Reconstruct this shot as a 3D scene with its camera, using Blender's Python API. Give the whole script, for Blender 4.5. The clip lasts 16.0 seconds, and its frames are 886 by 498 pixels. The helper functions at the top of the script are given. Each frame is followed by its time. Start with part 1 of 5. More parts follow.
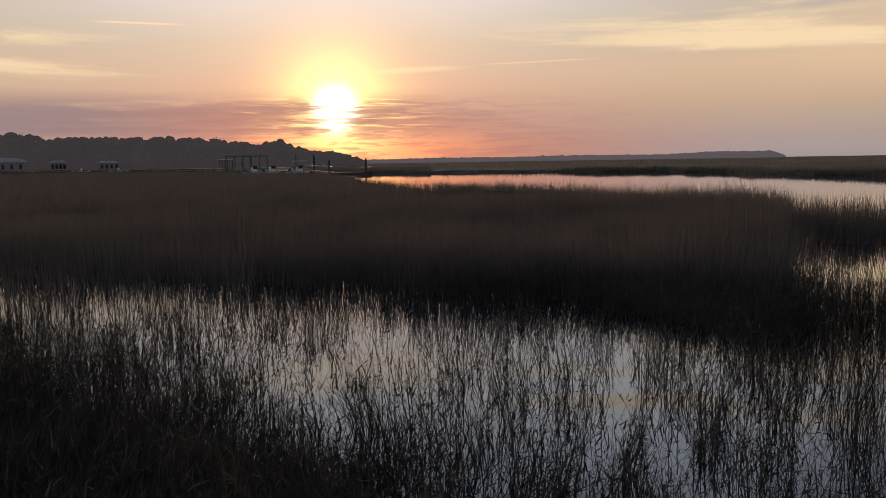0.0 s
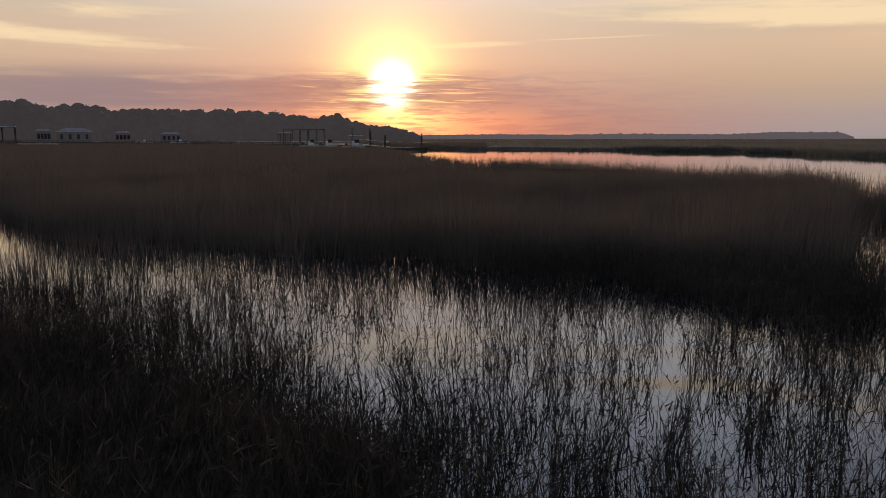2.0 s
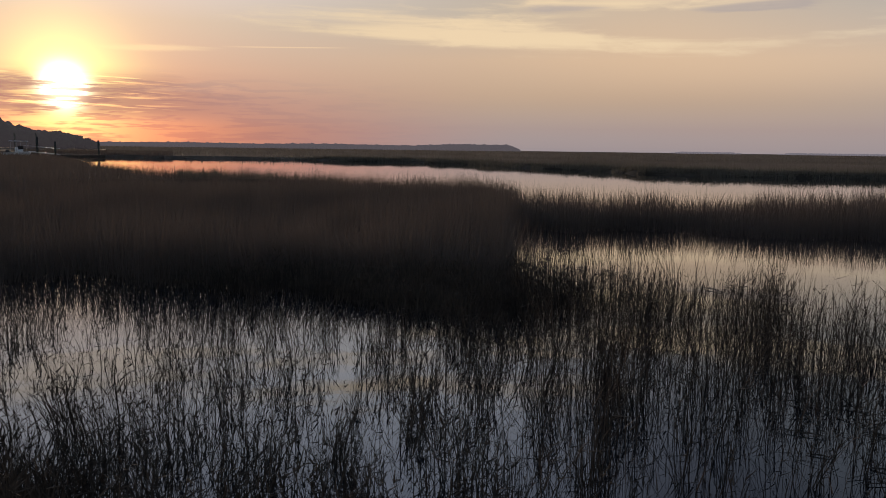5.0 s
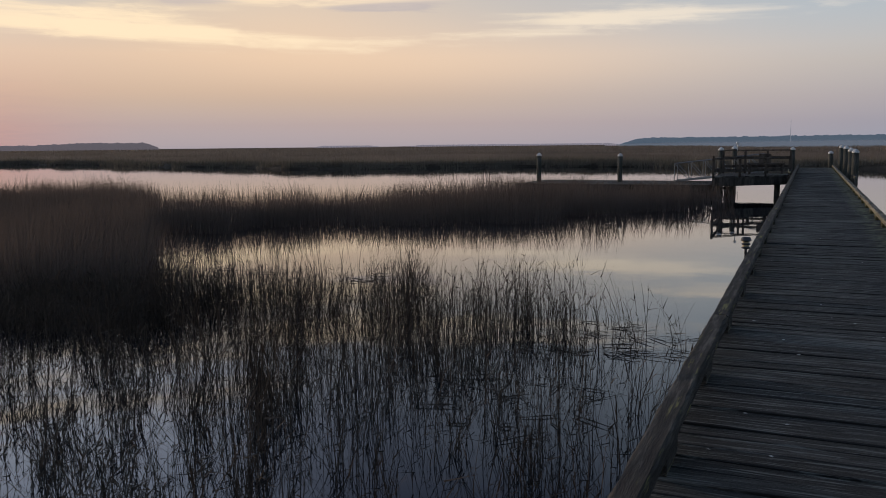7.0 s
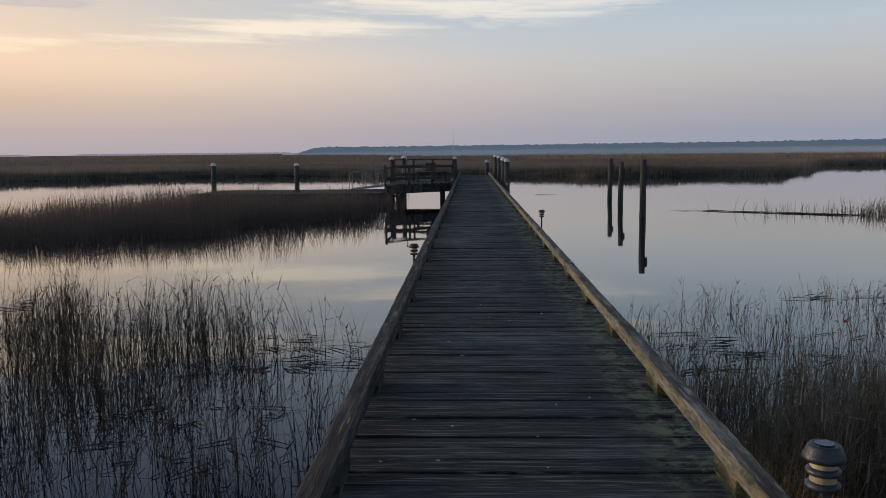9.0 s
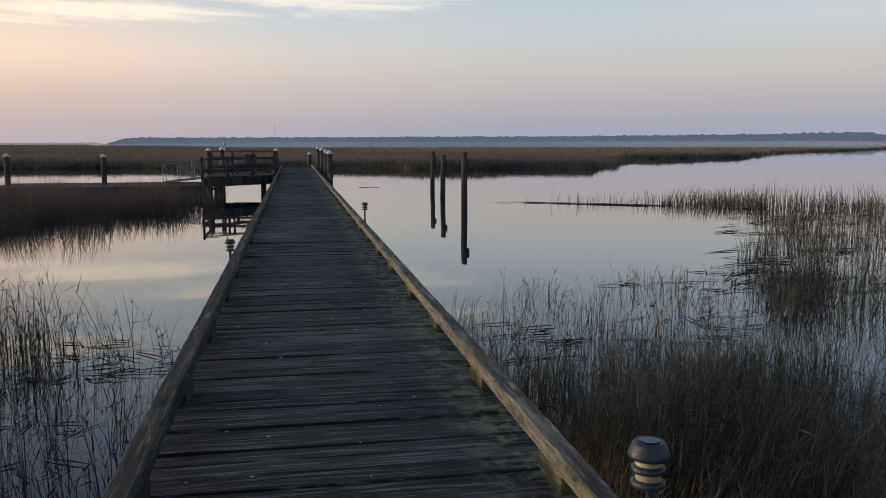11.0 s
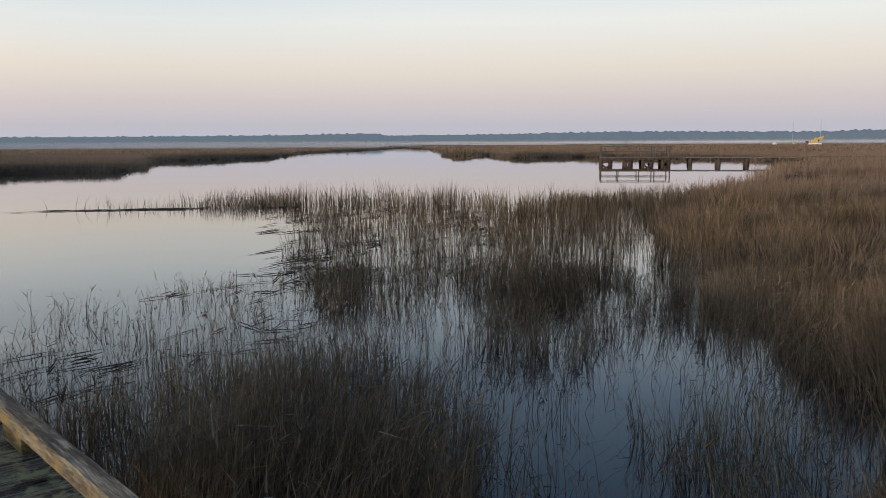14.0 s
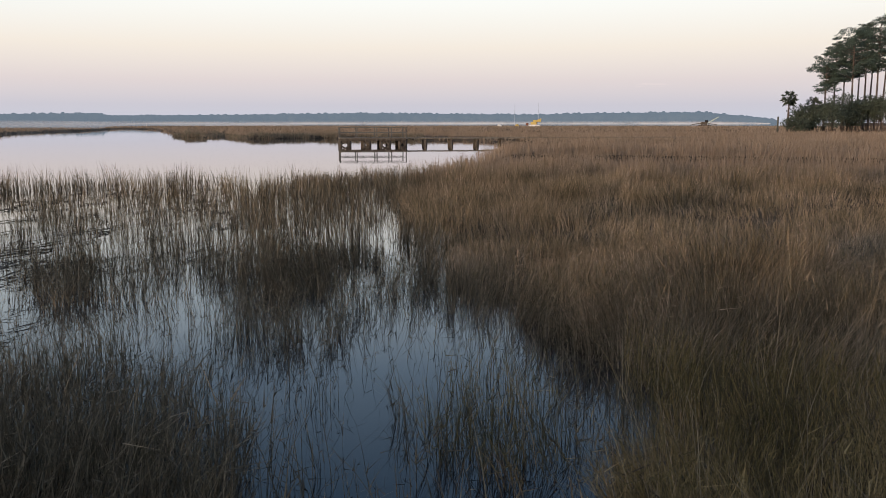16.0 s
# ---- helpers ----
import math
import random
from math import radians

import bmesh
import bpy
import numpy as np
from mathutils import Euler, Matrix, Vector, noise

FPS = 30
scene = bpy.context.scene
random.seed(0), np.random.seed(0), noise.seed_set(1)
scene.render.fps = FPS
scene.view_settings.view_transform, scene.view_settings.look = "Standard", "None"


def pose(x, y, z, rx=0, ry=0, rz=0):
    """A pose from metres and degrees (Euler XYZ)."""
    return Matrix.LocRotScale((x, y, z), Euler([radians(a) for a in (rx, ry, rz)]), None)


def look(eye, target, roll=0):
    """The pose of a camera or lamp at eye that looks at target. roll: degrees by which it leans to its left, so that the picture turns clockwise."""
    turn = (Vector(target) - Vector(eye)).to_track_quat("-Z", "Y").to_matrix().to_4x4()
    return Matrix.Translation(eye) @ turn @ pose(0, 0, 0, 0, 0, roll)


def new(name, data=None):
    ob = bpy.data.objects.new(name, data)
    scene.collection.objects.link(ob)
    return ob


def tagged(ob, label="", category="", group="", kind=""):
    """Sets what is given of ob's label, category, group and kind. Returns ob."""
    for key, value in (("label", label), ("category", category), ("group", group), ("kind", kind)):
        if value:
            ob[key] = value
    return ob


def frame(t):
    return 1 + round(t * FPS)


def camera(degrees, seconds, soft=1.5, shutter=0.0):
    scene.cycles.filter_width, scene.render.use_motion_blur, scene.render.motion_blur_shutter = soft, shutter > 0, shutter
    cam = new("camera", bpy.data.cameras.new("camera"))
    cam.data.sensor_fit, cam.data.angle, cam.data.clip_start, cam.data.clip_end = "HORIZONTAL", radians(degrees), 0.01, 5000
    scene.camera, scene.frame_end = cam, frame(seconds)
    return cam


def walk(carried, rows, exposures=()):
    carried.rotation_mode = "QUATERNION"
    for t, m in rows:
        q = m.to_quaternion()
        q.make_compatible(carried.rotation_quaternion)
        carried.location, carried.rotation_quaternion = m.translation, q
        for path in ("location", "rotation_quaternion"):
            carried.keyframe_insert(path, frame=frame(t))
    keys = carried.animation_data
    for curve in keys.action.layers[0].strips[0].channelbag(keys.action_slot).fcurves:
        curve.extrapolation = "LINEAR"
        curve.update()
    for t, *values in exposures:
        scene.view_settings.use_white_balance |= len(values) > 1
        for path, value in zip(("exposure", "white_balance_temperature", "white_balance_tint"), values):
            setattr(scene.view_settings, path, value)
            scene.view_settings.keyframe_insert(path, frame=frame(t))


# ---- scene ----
# seconds, x, y, z, heading (clockwise from the dock's line), tilt, roll
PATH = [
    (0.0, -0.339, -0.365, 2.105, -65.11, -6.03, -0.89),
    (0.5, -0.327, -0.369, 2.111, -63.72, -6.14, -1.04),
    (1.0, -0.329, -0.370, 2.110, -64.13, -6.13, -1.07),
    (1.5, -0.322, -0.344, 2.099, -66.57, -6.82, -0.46),
    (2.0, -0.328, -0.317, 2.090, -68.87, -7.63, 0.00),
    (2.5, -0.355, -0.300, 2.100, -72.42, -7.20, -0.19),
    (3.0, -0.343, -0.296, 2.107, -71.34, -6.79, -0.14),
    (3.5, -0.254, -0.251, 2.129, -63.80, -7.10, 1.04),
    (3.7, -0.227, -0.223, 2.134, -60.87, -7.30, 1.19),
    (5.8, -0.071, -0.192, 2.150, -39.00, -6.71, 0.09),
    (6.0, -0.074, -0.188, 2.163, -36.06, -6.85, -0.14),
    (6.5, -0.078, -0.218, 2.182, -28.66, -7.19, -1.45),
    (7.0, -0.050, -0.155, 2.177, -23.85, -7.12, -0.59),
    (7.5, 0.026, -0.094, 2.183, -19.13, -6.79, -0.02),
    (8.0, 0.032, -0.063, 2.199, -13.29, -6.59, -0.60),
    (8.5, 0.005, -0.020, 2.197, -7.74, -6.48, -0.61),
    (9.0, 0.000, -0.000, 2.199, -1.93, -6.72, -0.59),
    (9.2, -0.001, 0.015, 2.196, -0.08, -6.81, -0.79),
    (11.3, 0.048, 0.255, 2.185, 13.09, -7.54, -0.30),
    (11.5, 0.040, 0.280, 2.189, 15.47, -7.68, -0.61),
    (12.0, 0.001, 0.370, 2.190, 21.45, -8.29, -1.35),
    (12.5, -0.031, 0.412, 2.193, 26.86, -8.91, -0.63),
    (13.0, 0.009, 0.483, 2.193, 31.31, -7.84, -0.19),
    (13.5, 0.072, 0.557, 2.199, 35.60, -7.27, -0.13),
    (14.0, 0.081, 0.617, 2.205, 41.74, -7.35, -0.28),
    (14.5, 0.091, 0.689, 2.207, 47.66, -7.46, -0.46),
    (15.0, 0.119, 0.759, 2.185, 51.29, -7.96, -0.28),
    (15.5, 0.150, 0.805, 2.168, 55.01, -8.72, 0.08),
    (16.0, 0.202, 0.827, 2.174, 59.63, -8.68, -0.01),
]

def aim(x, y, z, heading, tilt, roll):
    a, b = radians(heading), radians(tilt)
    way = Vector((math.sin(a) * math.cos(b), math.cos(a) * math.cos(b), math.sin(b)))
    eye = Vector((x, y, z))
    return look(eye, eye + way * 10, roll)


cam = camera(56.37, 16.0, soft=0.75, shutter=0.1)
walk(cam, [(r[0], aim(*r[1:])) for r in PATH],
     exposures=[(0.0, -1.05, 6350, 10), (3.5, -1.05, 6300, 10), (6.0, -1.20, 6050, 10), (7.0, -0.84, 5900, 10), (8.0, -0.74, 5700, 9), (9.0, -0.69, 5800, 9), (11.5, -0.50, 6000, 9), (12.0, -0.48, 6050, 9), (12.5, -0.23, 6250, 10), (13.5, -0.18, 6430, 10), (15.0, 0.0, 6450, 10), (16.0, 0.08, 6450, 10)])

# ------------------------------------------------------------------ sky and sun
SUN_AZ, SUN_EL = -72.3, 3.6          # heading and height of the sun, degrees
sa, se = radians(SUN_AZ), radians(SUN_EL)
SUN_WAY = Vector((math.sin(sa) * math.cos(se), math.cos(sa) * math.cos(se), math.sin(se)))


class Nodes:
    """Small helper to wire shader nodes."""

    def __init__(self, tree, fresh=True):
        self.tree = tree
        if fresh:
            tree.nodes.clear()

    def add(self, kind, **settings):
        n = self.tree.nodes.new(kind)
        for k, v in settings.items():
            if k == "operation":
                n.operation = v
            elif k == "blend_type":
                n.blend_type = v
            elif k == "data_type":
                n.data_type = v
            elif k == "noise_dimensions":
                n.noise_dimensions = v
        return n

    def put(self, socket, v):
        if isinstance(v, bpy.types.NodeSocket):
            self.tree.links.new(v, socket)
        else:
            socket.default_value = v

    def math(self, op, a, b=0.0, c=0.0, clamp=False):
        n = self.add("ShaderNodeMath", operation=op)
        n.use_clamp = clamp
        for s, v in zip(n.inputs, (a, b, c)):
            self.put(s, v)
        return n.outputs[0]

    def smooth(self, v, lo, hi, a=0.0, b=1.0):
        n = self.add("ShaderNodeMapRange")
        n.interpolation_type = "SMOOTHSTEP"
        for s, q in zip(n.inputs, (v, lo, hi, a, b)):
            self.put(s, q)
        return n.outputs[0]

    def mix(self, f, a, b, blend="MIX"):
        n = self.add("ShaderNodeMix")
        n.data_type, n.blend_type = "RGBA", blend
        n.clamp_factor = False
        self.put(n.inputs[0], f)
        self.put(n.inputs[6], a)
        self.put(n.inputs[7], b)
        return n.outputs[2]

    def ramp(self, f, stops):
        n = self.add("ShaderNodeValToRGB")
        e = n.color_ramp.elements
        while len(e) < len(stops):
            e.new(0.5)
        for k, (p, c) in zip(e, stops):
            k.position, k.color = p, (*c, 1)
        self.put(n.inputs[0], f)
        return n.outputs[0]

    def noise(self, vec, scale, detail=4, rough=0.55):
        n = self.add("ShaderNodeTexNoise")
        if vec is not None:
            self.put(n.inputs["Vector"], vec)
        n.inputs["Scale"].default_value = scale
        n.inputs["Detail"].default_value = detail
        n.inputs["Roughness"].default_value = rough
        return n.outputs["Fac"]

    def combine(self, x, y, z):
        n = self.add("ShaderNodeCombineXYZ")
        for s, v in zip(n.inputs, (x, y, z)):
            self.put(s, v)
        return n.outputs[0]


def col(r, g, b):
    return (r, g, b, 1)


world = bpy.data.worlds.new("dusk_sky")
world.use_nodes = True
scene.world = world
N = Nodes(world.node_tree)
coord = N.add("ShaderNodeTexCoord").outputs["Generated"]
sep = N.add("ShaderNodeSeparateXYZ")
N.put(sep.inputs[0], coord)
sx, sy, sz = sep.outputs
elev = N.math("MULTIPLY", N.math("ARCSINE", sz), 180 / math.pi)
head = N.math("MULTIPLY", N.math("ARCTAN2", sx, sy), 180 / math.pi)
off = N.math("ABSOLUTE", N.math("SUBTRACT", head, SUN_AZ))
off = N.math("MINIMUM", off, N.math("SUBTRACT", 360.0, off))
up = N.math("POWER", N.math("DIVIDE", N.math("MAXIMUM", elev, 0.0), 90.0, clamp=True), 0.5)


def at_el(deg):
    return math.sqrt(deg / 90)


near_sun = N.ramp(up, [(0.0, (1.08, 0.40, 0.29)), (at_el(1.2), (1.10, 0.46, 0.34)), (at_el(3), (1.12, 0.61, 0.49)), (at_el(5), (1.35, 0.88, 0.64)),
                       (at_el(8), (1.38, 1.12, 0.86)), (at_el(12), (1.6, 1.5, 1.44)), (at_el(17), (1.8, 1.85, 2.0)), (at_el(24), (1.5, 1.65, 2.05)), (at_el(60), (0.28, 0.36, 0.54))])
beside = N.ramp(up, [(0.0, (0.74, 0.61, 0.61)), (at_el(1.5), (0.91, 0.70, 0.63)), (at_el(3), (1.06, 0.85, 0.71)), (at_el(6), (1.36, 1.10, 0.88)),
                     (at_el(9), (1.16, 1.10, 1.02)), (at_el(13), (1.08, 1.06, 1.07)), (at_el(19), (0.40, 0.44, 0.60)), (at_el(28), (0.18, 0.22, 0.35)), (at_el(60), (0.17, 0.24, 0.38))])
away = N.ramp(up, [(0.0, (0.54, 0.58, 0.68)), (at_el(1.2), (0.58, 0.56, 0.62)), (at_el(2.8), (0.72, 0.64, 0.63)), (at_el(5), (0.87, 0.79, 0.695)),
                   (at_el(8), (0.925, 0.93, 0.885)), (at_el(11.5), (0.73, 0.84, 0.91)), (at_el(17), (0.36, 0.50, 0.66)), (at_el(25), (0.19, 0.32, 0.50)), (at_el(60), (0.10, 0.16, 0.28))])
warm_flank = N.mix(N.math("MULTIPLY", N.smooth(elev, 0.5, 4.0), N.smooth(elev, 15, 9)), beside, N.mix(1.0, beside, col(1.08, 0.93, 0.76), "MULTIPLY"))
high_off = N.math("SUBTRACT", off, N.smooth(elev, 10, 15, 0, 16))
sky = N.mix(N.smooth(high_off, 6, 31), near_sun, N.mix(N.smooth(off, 34, 84), warm_flank, beside))
sky = N.mix(N.smooth(off, 42, 96), sky, away)

# yellow afterglow above the creek, to one side of the sun
after = N.math("MULTIPLY", N.math("MULTIPLY", N.smooth(off, 74, 46), N.smooth(off, 24, 42)), N.math("MULTIPLY", N.smooth(elev, 3.0, 7.0), N.smooth(elev, 13, 8)))
sky = N.mix(N.math("MULTIPLY", after, 0.6), sky, col(1.78, 1.2, 0.72))

# cooler air high over the creek
cool = N.math("MULTIPLY", N.math("MULTIPLY", N.smooth(head, -42, -16), N.smooth(head, 45, 20)), N.math("MULTIPLY", N.smooth(elev, 4.5, 9.5), N.smooth(elev, 26, 18)))
sky = N.mix(N.math("MULTIPLY", cool, 0.45), sky, col(0.72, 0.80, 0.83))

# high thin clouds in wisps, two vapour trails, and the low bank across the sun
def blob(az, el, wide, high, slope=0.0):
    """A soft oval of the sky, tilted by slope degrees of height for each degree of heading."""
    u = N.math("DIVIDE", N.math("SUBTRACT", head, az), wide)
    v = N.math("DIVIDE", N.math("SUBTRACT", N.math("SUBTRACT", elev, el), N.math("MULTIPLY", N.math("SUBTRACT", head, az), slope)), high)
    return N.math("EXPONENT", N.math("MULTIPLY", N.math("ADD", N.math("MULTIPLY", u, u), N.math("MULTIPLY", v, v)), -1.0))


def total(values):
    t = values[0]
    for v in values[1:]:
        t = N.math("ADD", t, v)
    return t


warp = N.noise(N.combine(N.math("MULTIPLY", head, 0.11), N.math("MULTIPLY", elev, 0.3), 9.0), 1.0, 3)
wisp = N.noise(N.combine(N.math("ADD", N.math("MULTIPLY", head, 0.085), N.math("MULTIPLY", warp, 1.4)), N.math("ADD", N.math("MULTIPLY", elev, 0.95), N.math("MULTIPLY", head, 0.02)), 1.3), 1.0, 7, 0.62)
thick = total([blob(-90, 7.9, 6, 0.45, 0.03), N.math("MULTIPLY", blob(-95, 6.3, 9, 0.55, -0.045), 0.8), blob(-66.3, 6.25, 3.2, 0.22, 0.02), blob(-49, 8.2, 10, 1.0, -0.03), blob(-40, 7.1, 12, 0.7, -0.02),
               blob(-36, 9.9, 9, 0.8), blob(-15, 7.9, 6.5, 0.75, 0.05), blob(-6, 8.3, 8, 0.55, 0.0), blob(1, 9.7, 12, 0.65, -0.02), blob(-28, 12.6, 20, 1.6), N.math("MULTIPLY", blob(-48, 16.0, 13, 2.0), 0.6), blob(-72, 14.5, 16, 1.8), blob(10, 12.0, 10, 0.6)])
cloud = N.smooth(N.math("ADD", wisp, N.math("MULTIPLY", thick, 0.36)), 0.58, 0.90)
cloud_tint = N.mix(N.smooth(off, 8, 22), col(2.2, 1.7, 0.95), N.mix(N.smooth(off, 30, 84), col(2.0, 1.5, 0.92), col(1.45, 1.28, 1.06)))
cloud = N.math("MULTIPLY", cloud, N.math("MULTIPLY", N.smooth(off, 104, 84), N.smooth(thick, 0.02, 0.25)))
sky = N.mix(N.math("MULTIPLY", cloud, N.smooth(off, 3, 26, 0.35, 0.9)), sky, cloud_tint)
shade = N.smooth(N.math("ADD", wisp, N.math("MULTIPLY", total([blob(-40, 9.35, 4.5, 0.4, 0.02), blob(-28, 9.2, 5, 0.3, 0.04)]), 0.32)), 0.66, 0.84)
sky = N.mix(N.math("MULTIPLY", shade, 0.6), sky, col(0.92, 0.78, 0.74))
trails = total([N.math("MULTIPLY", N.smooth(N.math("ABSOLUTE", N.math("SUBTRACT", elev, 9.02)), 0.09, 0.02), N.math("MULTIPLY", N.smooth(head, -88.0, -86.0), N.smooth(head, -81.5, -83.5))),
                N.math("MULTIPLY", N.smooth(N.math("ABSOLUTE", N.math("SUBTRACT", elev, N.math("ADD", 8.0, N.math("MULTIPLY", head, 0.024)))), 0.065, 0.01), N.math("MULTIPLY", N.smooth(head, -63.5, -60.0, 0.0, 0.6), N.smooth(head, -53.5, -57.0)))])
sky = N.mix(N.math("MULTIPLY", trails, 0.7), sky, col(2.2, 1.55, 0.9))
bank = N.noise(N.combine(N.math("MULTIPLY", head, 0.09), N.math("MULTIPLY", elev, 0.95), 5.1), 1.0, 6, 0.58)
low = N.math("MULTIPLY", N.smooth(elev, 1.3, 2.4), N.smooth(elev, 5.2, 3.4))
bank = N.math("MULTIPLY", N.smooth(bank, 0.26, 0.52), N.math("MULTIPLY", low, N.smooth(head, -57, -70)))

# aureole round the sun
dot = N.add("ShaderNodeVectorMath", operation="DOT_PRODUCT")
N.put(dot.inputs[0], coord)
dot.inputs[1].default_value = SUN_WAY
theta = N.math("MULTIPLY", N.math("ARCCOSINE", N.math("MINIMUM", dot.outputs["Value"], 1.0)), 180 / math.pi)


def lobe(width, power):
    return N.math("EXPONENT", N.math("MULTIPLY", N.math("POWER", N.math("DIVIDE", theta, width), power), -1.0))


bars = N.noise(N.combine(N.math("MULTIPLY", head, 0.32), N.math("MULTIPLY", elev, 3.6), 2.2), 1.0, 5, 0.6)
bars = N.math("MULTIPLY", N.smooth(bars, 0.47, 0.58), N.smooth(elev, 4.7, 3.9))
bankdim = N.math("MULTIPLY", N.math("SUBTRACT", 1.0, N.math("MULTIPLY", bank, 0.8)), N.math("SUBTRACT", 1.0, N.math("MULTIPLY", bars, 0.75)))
glow = N.mix(1.0, N.mix(lobe(7.5, 1.2), col(0, 0, 0), col(1.25, 0.5, 0.08)), N.mix(lobe(3.3, 2.0), col(0, 0, 0), col(2.3, 1.95, 0.45)), "ADD")
core = N.math("MULTIPLY", lobe(1.12, 2.2), N.math("SUBTRACT", 1.0, N.math("MULTIPLY", bars, 0.8)))
ember = N.math("MULTIPLY", N.smooth(off, 14, 0), N.smooth(elev, 3.6, 0.6))
sky = N.mix(1.0, sky, N.mix(ember, col(0, 0, 0), col(1.1, 0.28, 0.05)), "ADD")
sky = N.mix(N.math("MULTIPLY", bank, 0.75), sky, N.mix(N.smooth(off, 4, 18), col(1.05, 0.48, 0.36), col(0.60, 0.42, 0.45)))
sky = N.mix(1.0, sky, N.mix(bankdim, col(0, 0, 0), glow), "ADD")
sky = N.mix(1.0, sky, N.mix(core, col(0, 0, 0), col(13, 11, 7)), "ADD")
gleam = N.noise(N.combine(N.math("MULTIPLY", head, 0.26), N.math("ADD", N.math("MULTIPLY", elev, 5.5), N.math("MULTIPLY", head, 0.1)), 6.4), 1.0, 4, 0.55)
gleam = N.math("MULTIPLY", N.smooth(gleam, 0.55, 0.68), N.math("MULTIPLY", N.smooth(off, 8.5, 2.0), N.math("MULTIPLY", N.smooth(elev, 1.5, 2.3), N.smooth(elev, 5.0, 4.0))))
sky = N.mix(1.0, sky, N.mix(gleam, col(0, 0, 0), col(1.9, 0.95, 0.25)), "ADD")

air = N.add("ShaderNodeTexSky")
air.sky_type, air.sun_disc = "NISHITA", False
air.sun_elevation, air.sun_rotation = se, sa
high = N.mix(1.0, air.outputs[0], col(0.10, 0.10, 0.10), "MULTIPLY")
sky = N.mix(N.smooth(elev, 25, 70, 0.0, 0.6), sky, high)
bg = N.add("ShaderNodeBackground")
N.put(bg.inputs[0], sky)
bg.inputs[1].default_value = 1.0
wout = N.add("ShaderNodeOutputWorld")
N.put(wout.inputs[0], bg.outputs[0])

sun = new("sun", bpy.data.lights.new("sun", "SUN"))
sun.data.energy, sun.data.angle, sun.data.color = 3.1, radians(3.0), (1.0, 0.71, 0.45)
sun.matrix_world = look((0, 0, 0), tuple(-SUN_WAY))

# ------------------------------------------------------------------ materials


def material(name, colours, scale=8.0, stretch=(1, 1, 1), rough=0.8, bump=0.3, fine=60.0, metallic=0.0, specular=0.3, islands=False, objects=False,
             spots=None, spot_scale=3.0, spot_at=0.6, blotch=0.0, moss_and_light=None):
    """A surface with two scales of variation. colours: dark to light; spots: a colour in patches of their own."""
    m = bpy.data.materials.new(name)
    m.use_nodes = True
    n = Nodes(m.node_tree)
    tc = n.add("ShaderNodeTexCoord")
    mp = n.add("ShaderNodeMapping")
    n.put(mp.inputs[0], tc.outputs["Object"])
    mp.inputs["Scale"].default_value = stretch
    vec = mp.outputs[0]
    if objects:
        info = n.add("ShaderNodeObjectInfo")
        shift = n.add("ShaderNodeVectorMath", operation="ADD")
        n.put(shift.inputs[0], vec)
        n.put(shift.inputs[1], n.combine(n.math("MULTIPLY", info.outputs["Random"], 37.0), n.math("MULTIPLY", info.outputs["Random"], 91.0), 0.0))
        vec = shift.outputs[0]
    big = n.noise(vec, scale, 5, 0.6)
    small = n.noise(vec, fine, 4, 0.6)
    f = n.math("ADD", n.math("MULTIPLY", big, 0.65), n.math("MULTIPLY", small, 0.35))
    f = n.smooth(f, 0.34, 0.66)
    if islands:
        f = n.math("ADD", n.math("MULTIPLY", f, 0.35), n.math("MULTIPLY", n.add("ShaderNodeNewGeometry").outputs["Random Per Island"], 0.65))
    if objects:
        f = n.math("ADD", n.math("MULTIPLY", f, 0.6), n.math("MULTIPLY", info.outputs["Random"], 0.4))
    if blotch:
        broad = n.noise(n.add("ShaderNodeNewGeometry").outputs["Position"], 0.8, 4, 0.6)
        f = n.math("ADD", f, n.math("MULTIPLY", n.math("SUBTRACT", broad, 0.5), blotch))
    c = n.ramp(f, [(i / max(1, len(colours) - 1), k) for i, k in enumerate(colours)])
    if spots:
        c = n.mix(n.smooth(n.noise(vec, spot_scale, 5, 0.65), spot_at, spot_at + 0.1), c, col(*spots))
    if moss_and_light:
        lo, hi, colour = moss_and_light
        px = n.add("ShaderNodeSeparateXYZ")
        n.put(px.inputs[0], tc.outputs["Object"])
        patch = n.noise(n.add("ShaderNodeNewGeometry").outputs["Position"], 7.0, 5, 0.7)
        c = n.mix(n.math("MULTIPLY", n.smooth(px.outputs[0], lo, hi), n.smooth(patch, 0.44, 0.62)), c, col(*colour))
    b = n.add("ShaderNodeBsdfPrincipled")
    n.put(b.inputs["Base Color"], c)
    n.put(b.inputs["Roughness"], n.math("ADD", n.math("MULTIPLY", small, 0.2), rough - 0.1, clamp=True))
    b.inputs["Metallic"].default_value = metallic
    b.inputs["Specular IOR Level"].default_value = specular
    if bump:
        bp = n.add("ShaderNodeBump")
        bp.inputs["Strength"].default_value = bump
        bp.inputs["Distance"].default_value = 0.01
        n.put(bp.inputs["Height"], n.math("ADD", n.math("MULTIPLY", big, 0.5), small))
        n.put(b.inputs["Normal"], bp.outputs[0])
    o = n.add("ShaderNodeOutputMaterial")
    n.put(o.inputs[0], b.outputs[0])
    return m


def haze_glow(name, low, high, scale, air_colour, amount):
    """Far surface with the haze in front of it put in as emission."""
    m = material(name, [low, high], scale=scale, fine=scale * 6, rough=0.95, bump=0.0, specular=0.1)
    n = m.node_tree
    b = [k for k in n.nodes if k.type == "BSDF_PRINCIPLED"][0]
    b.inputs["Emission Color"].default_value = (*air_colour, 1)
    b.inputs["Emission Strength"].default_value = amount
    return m


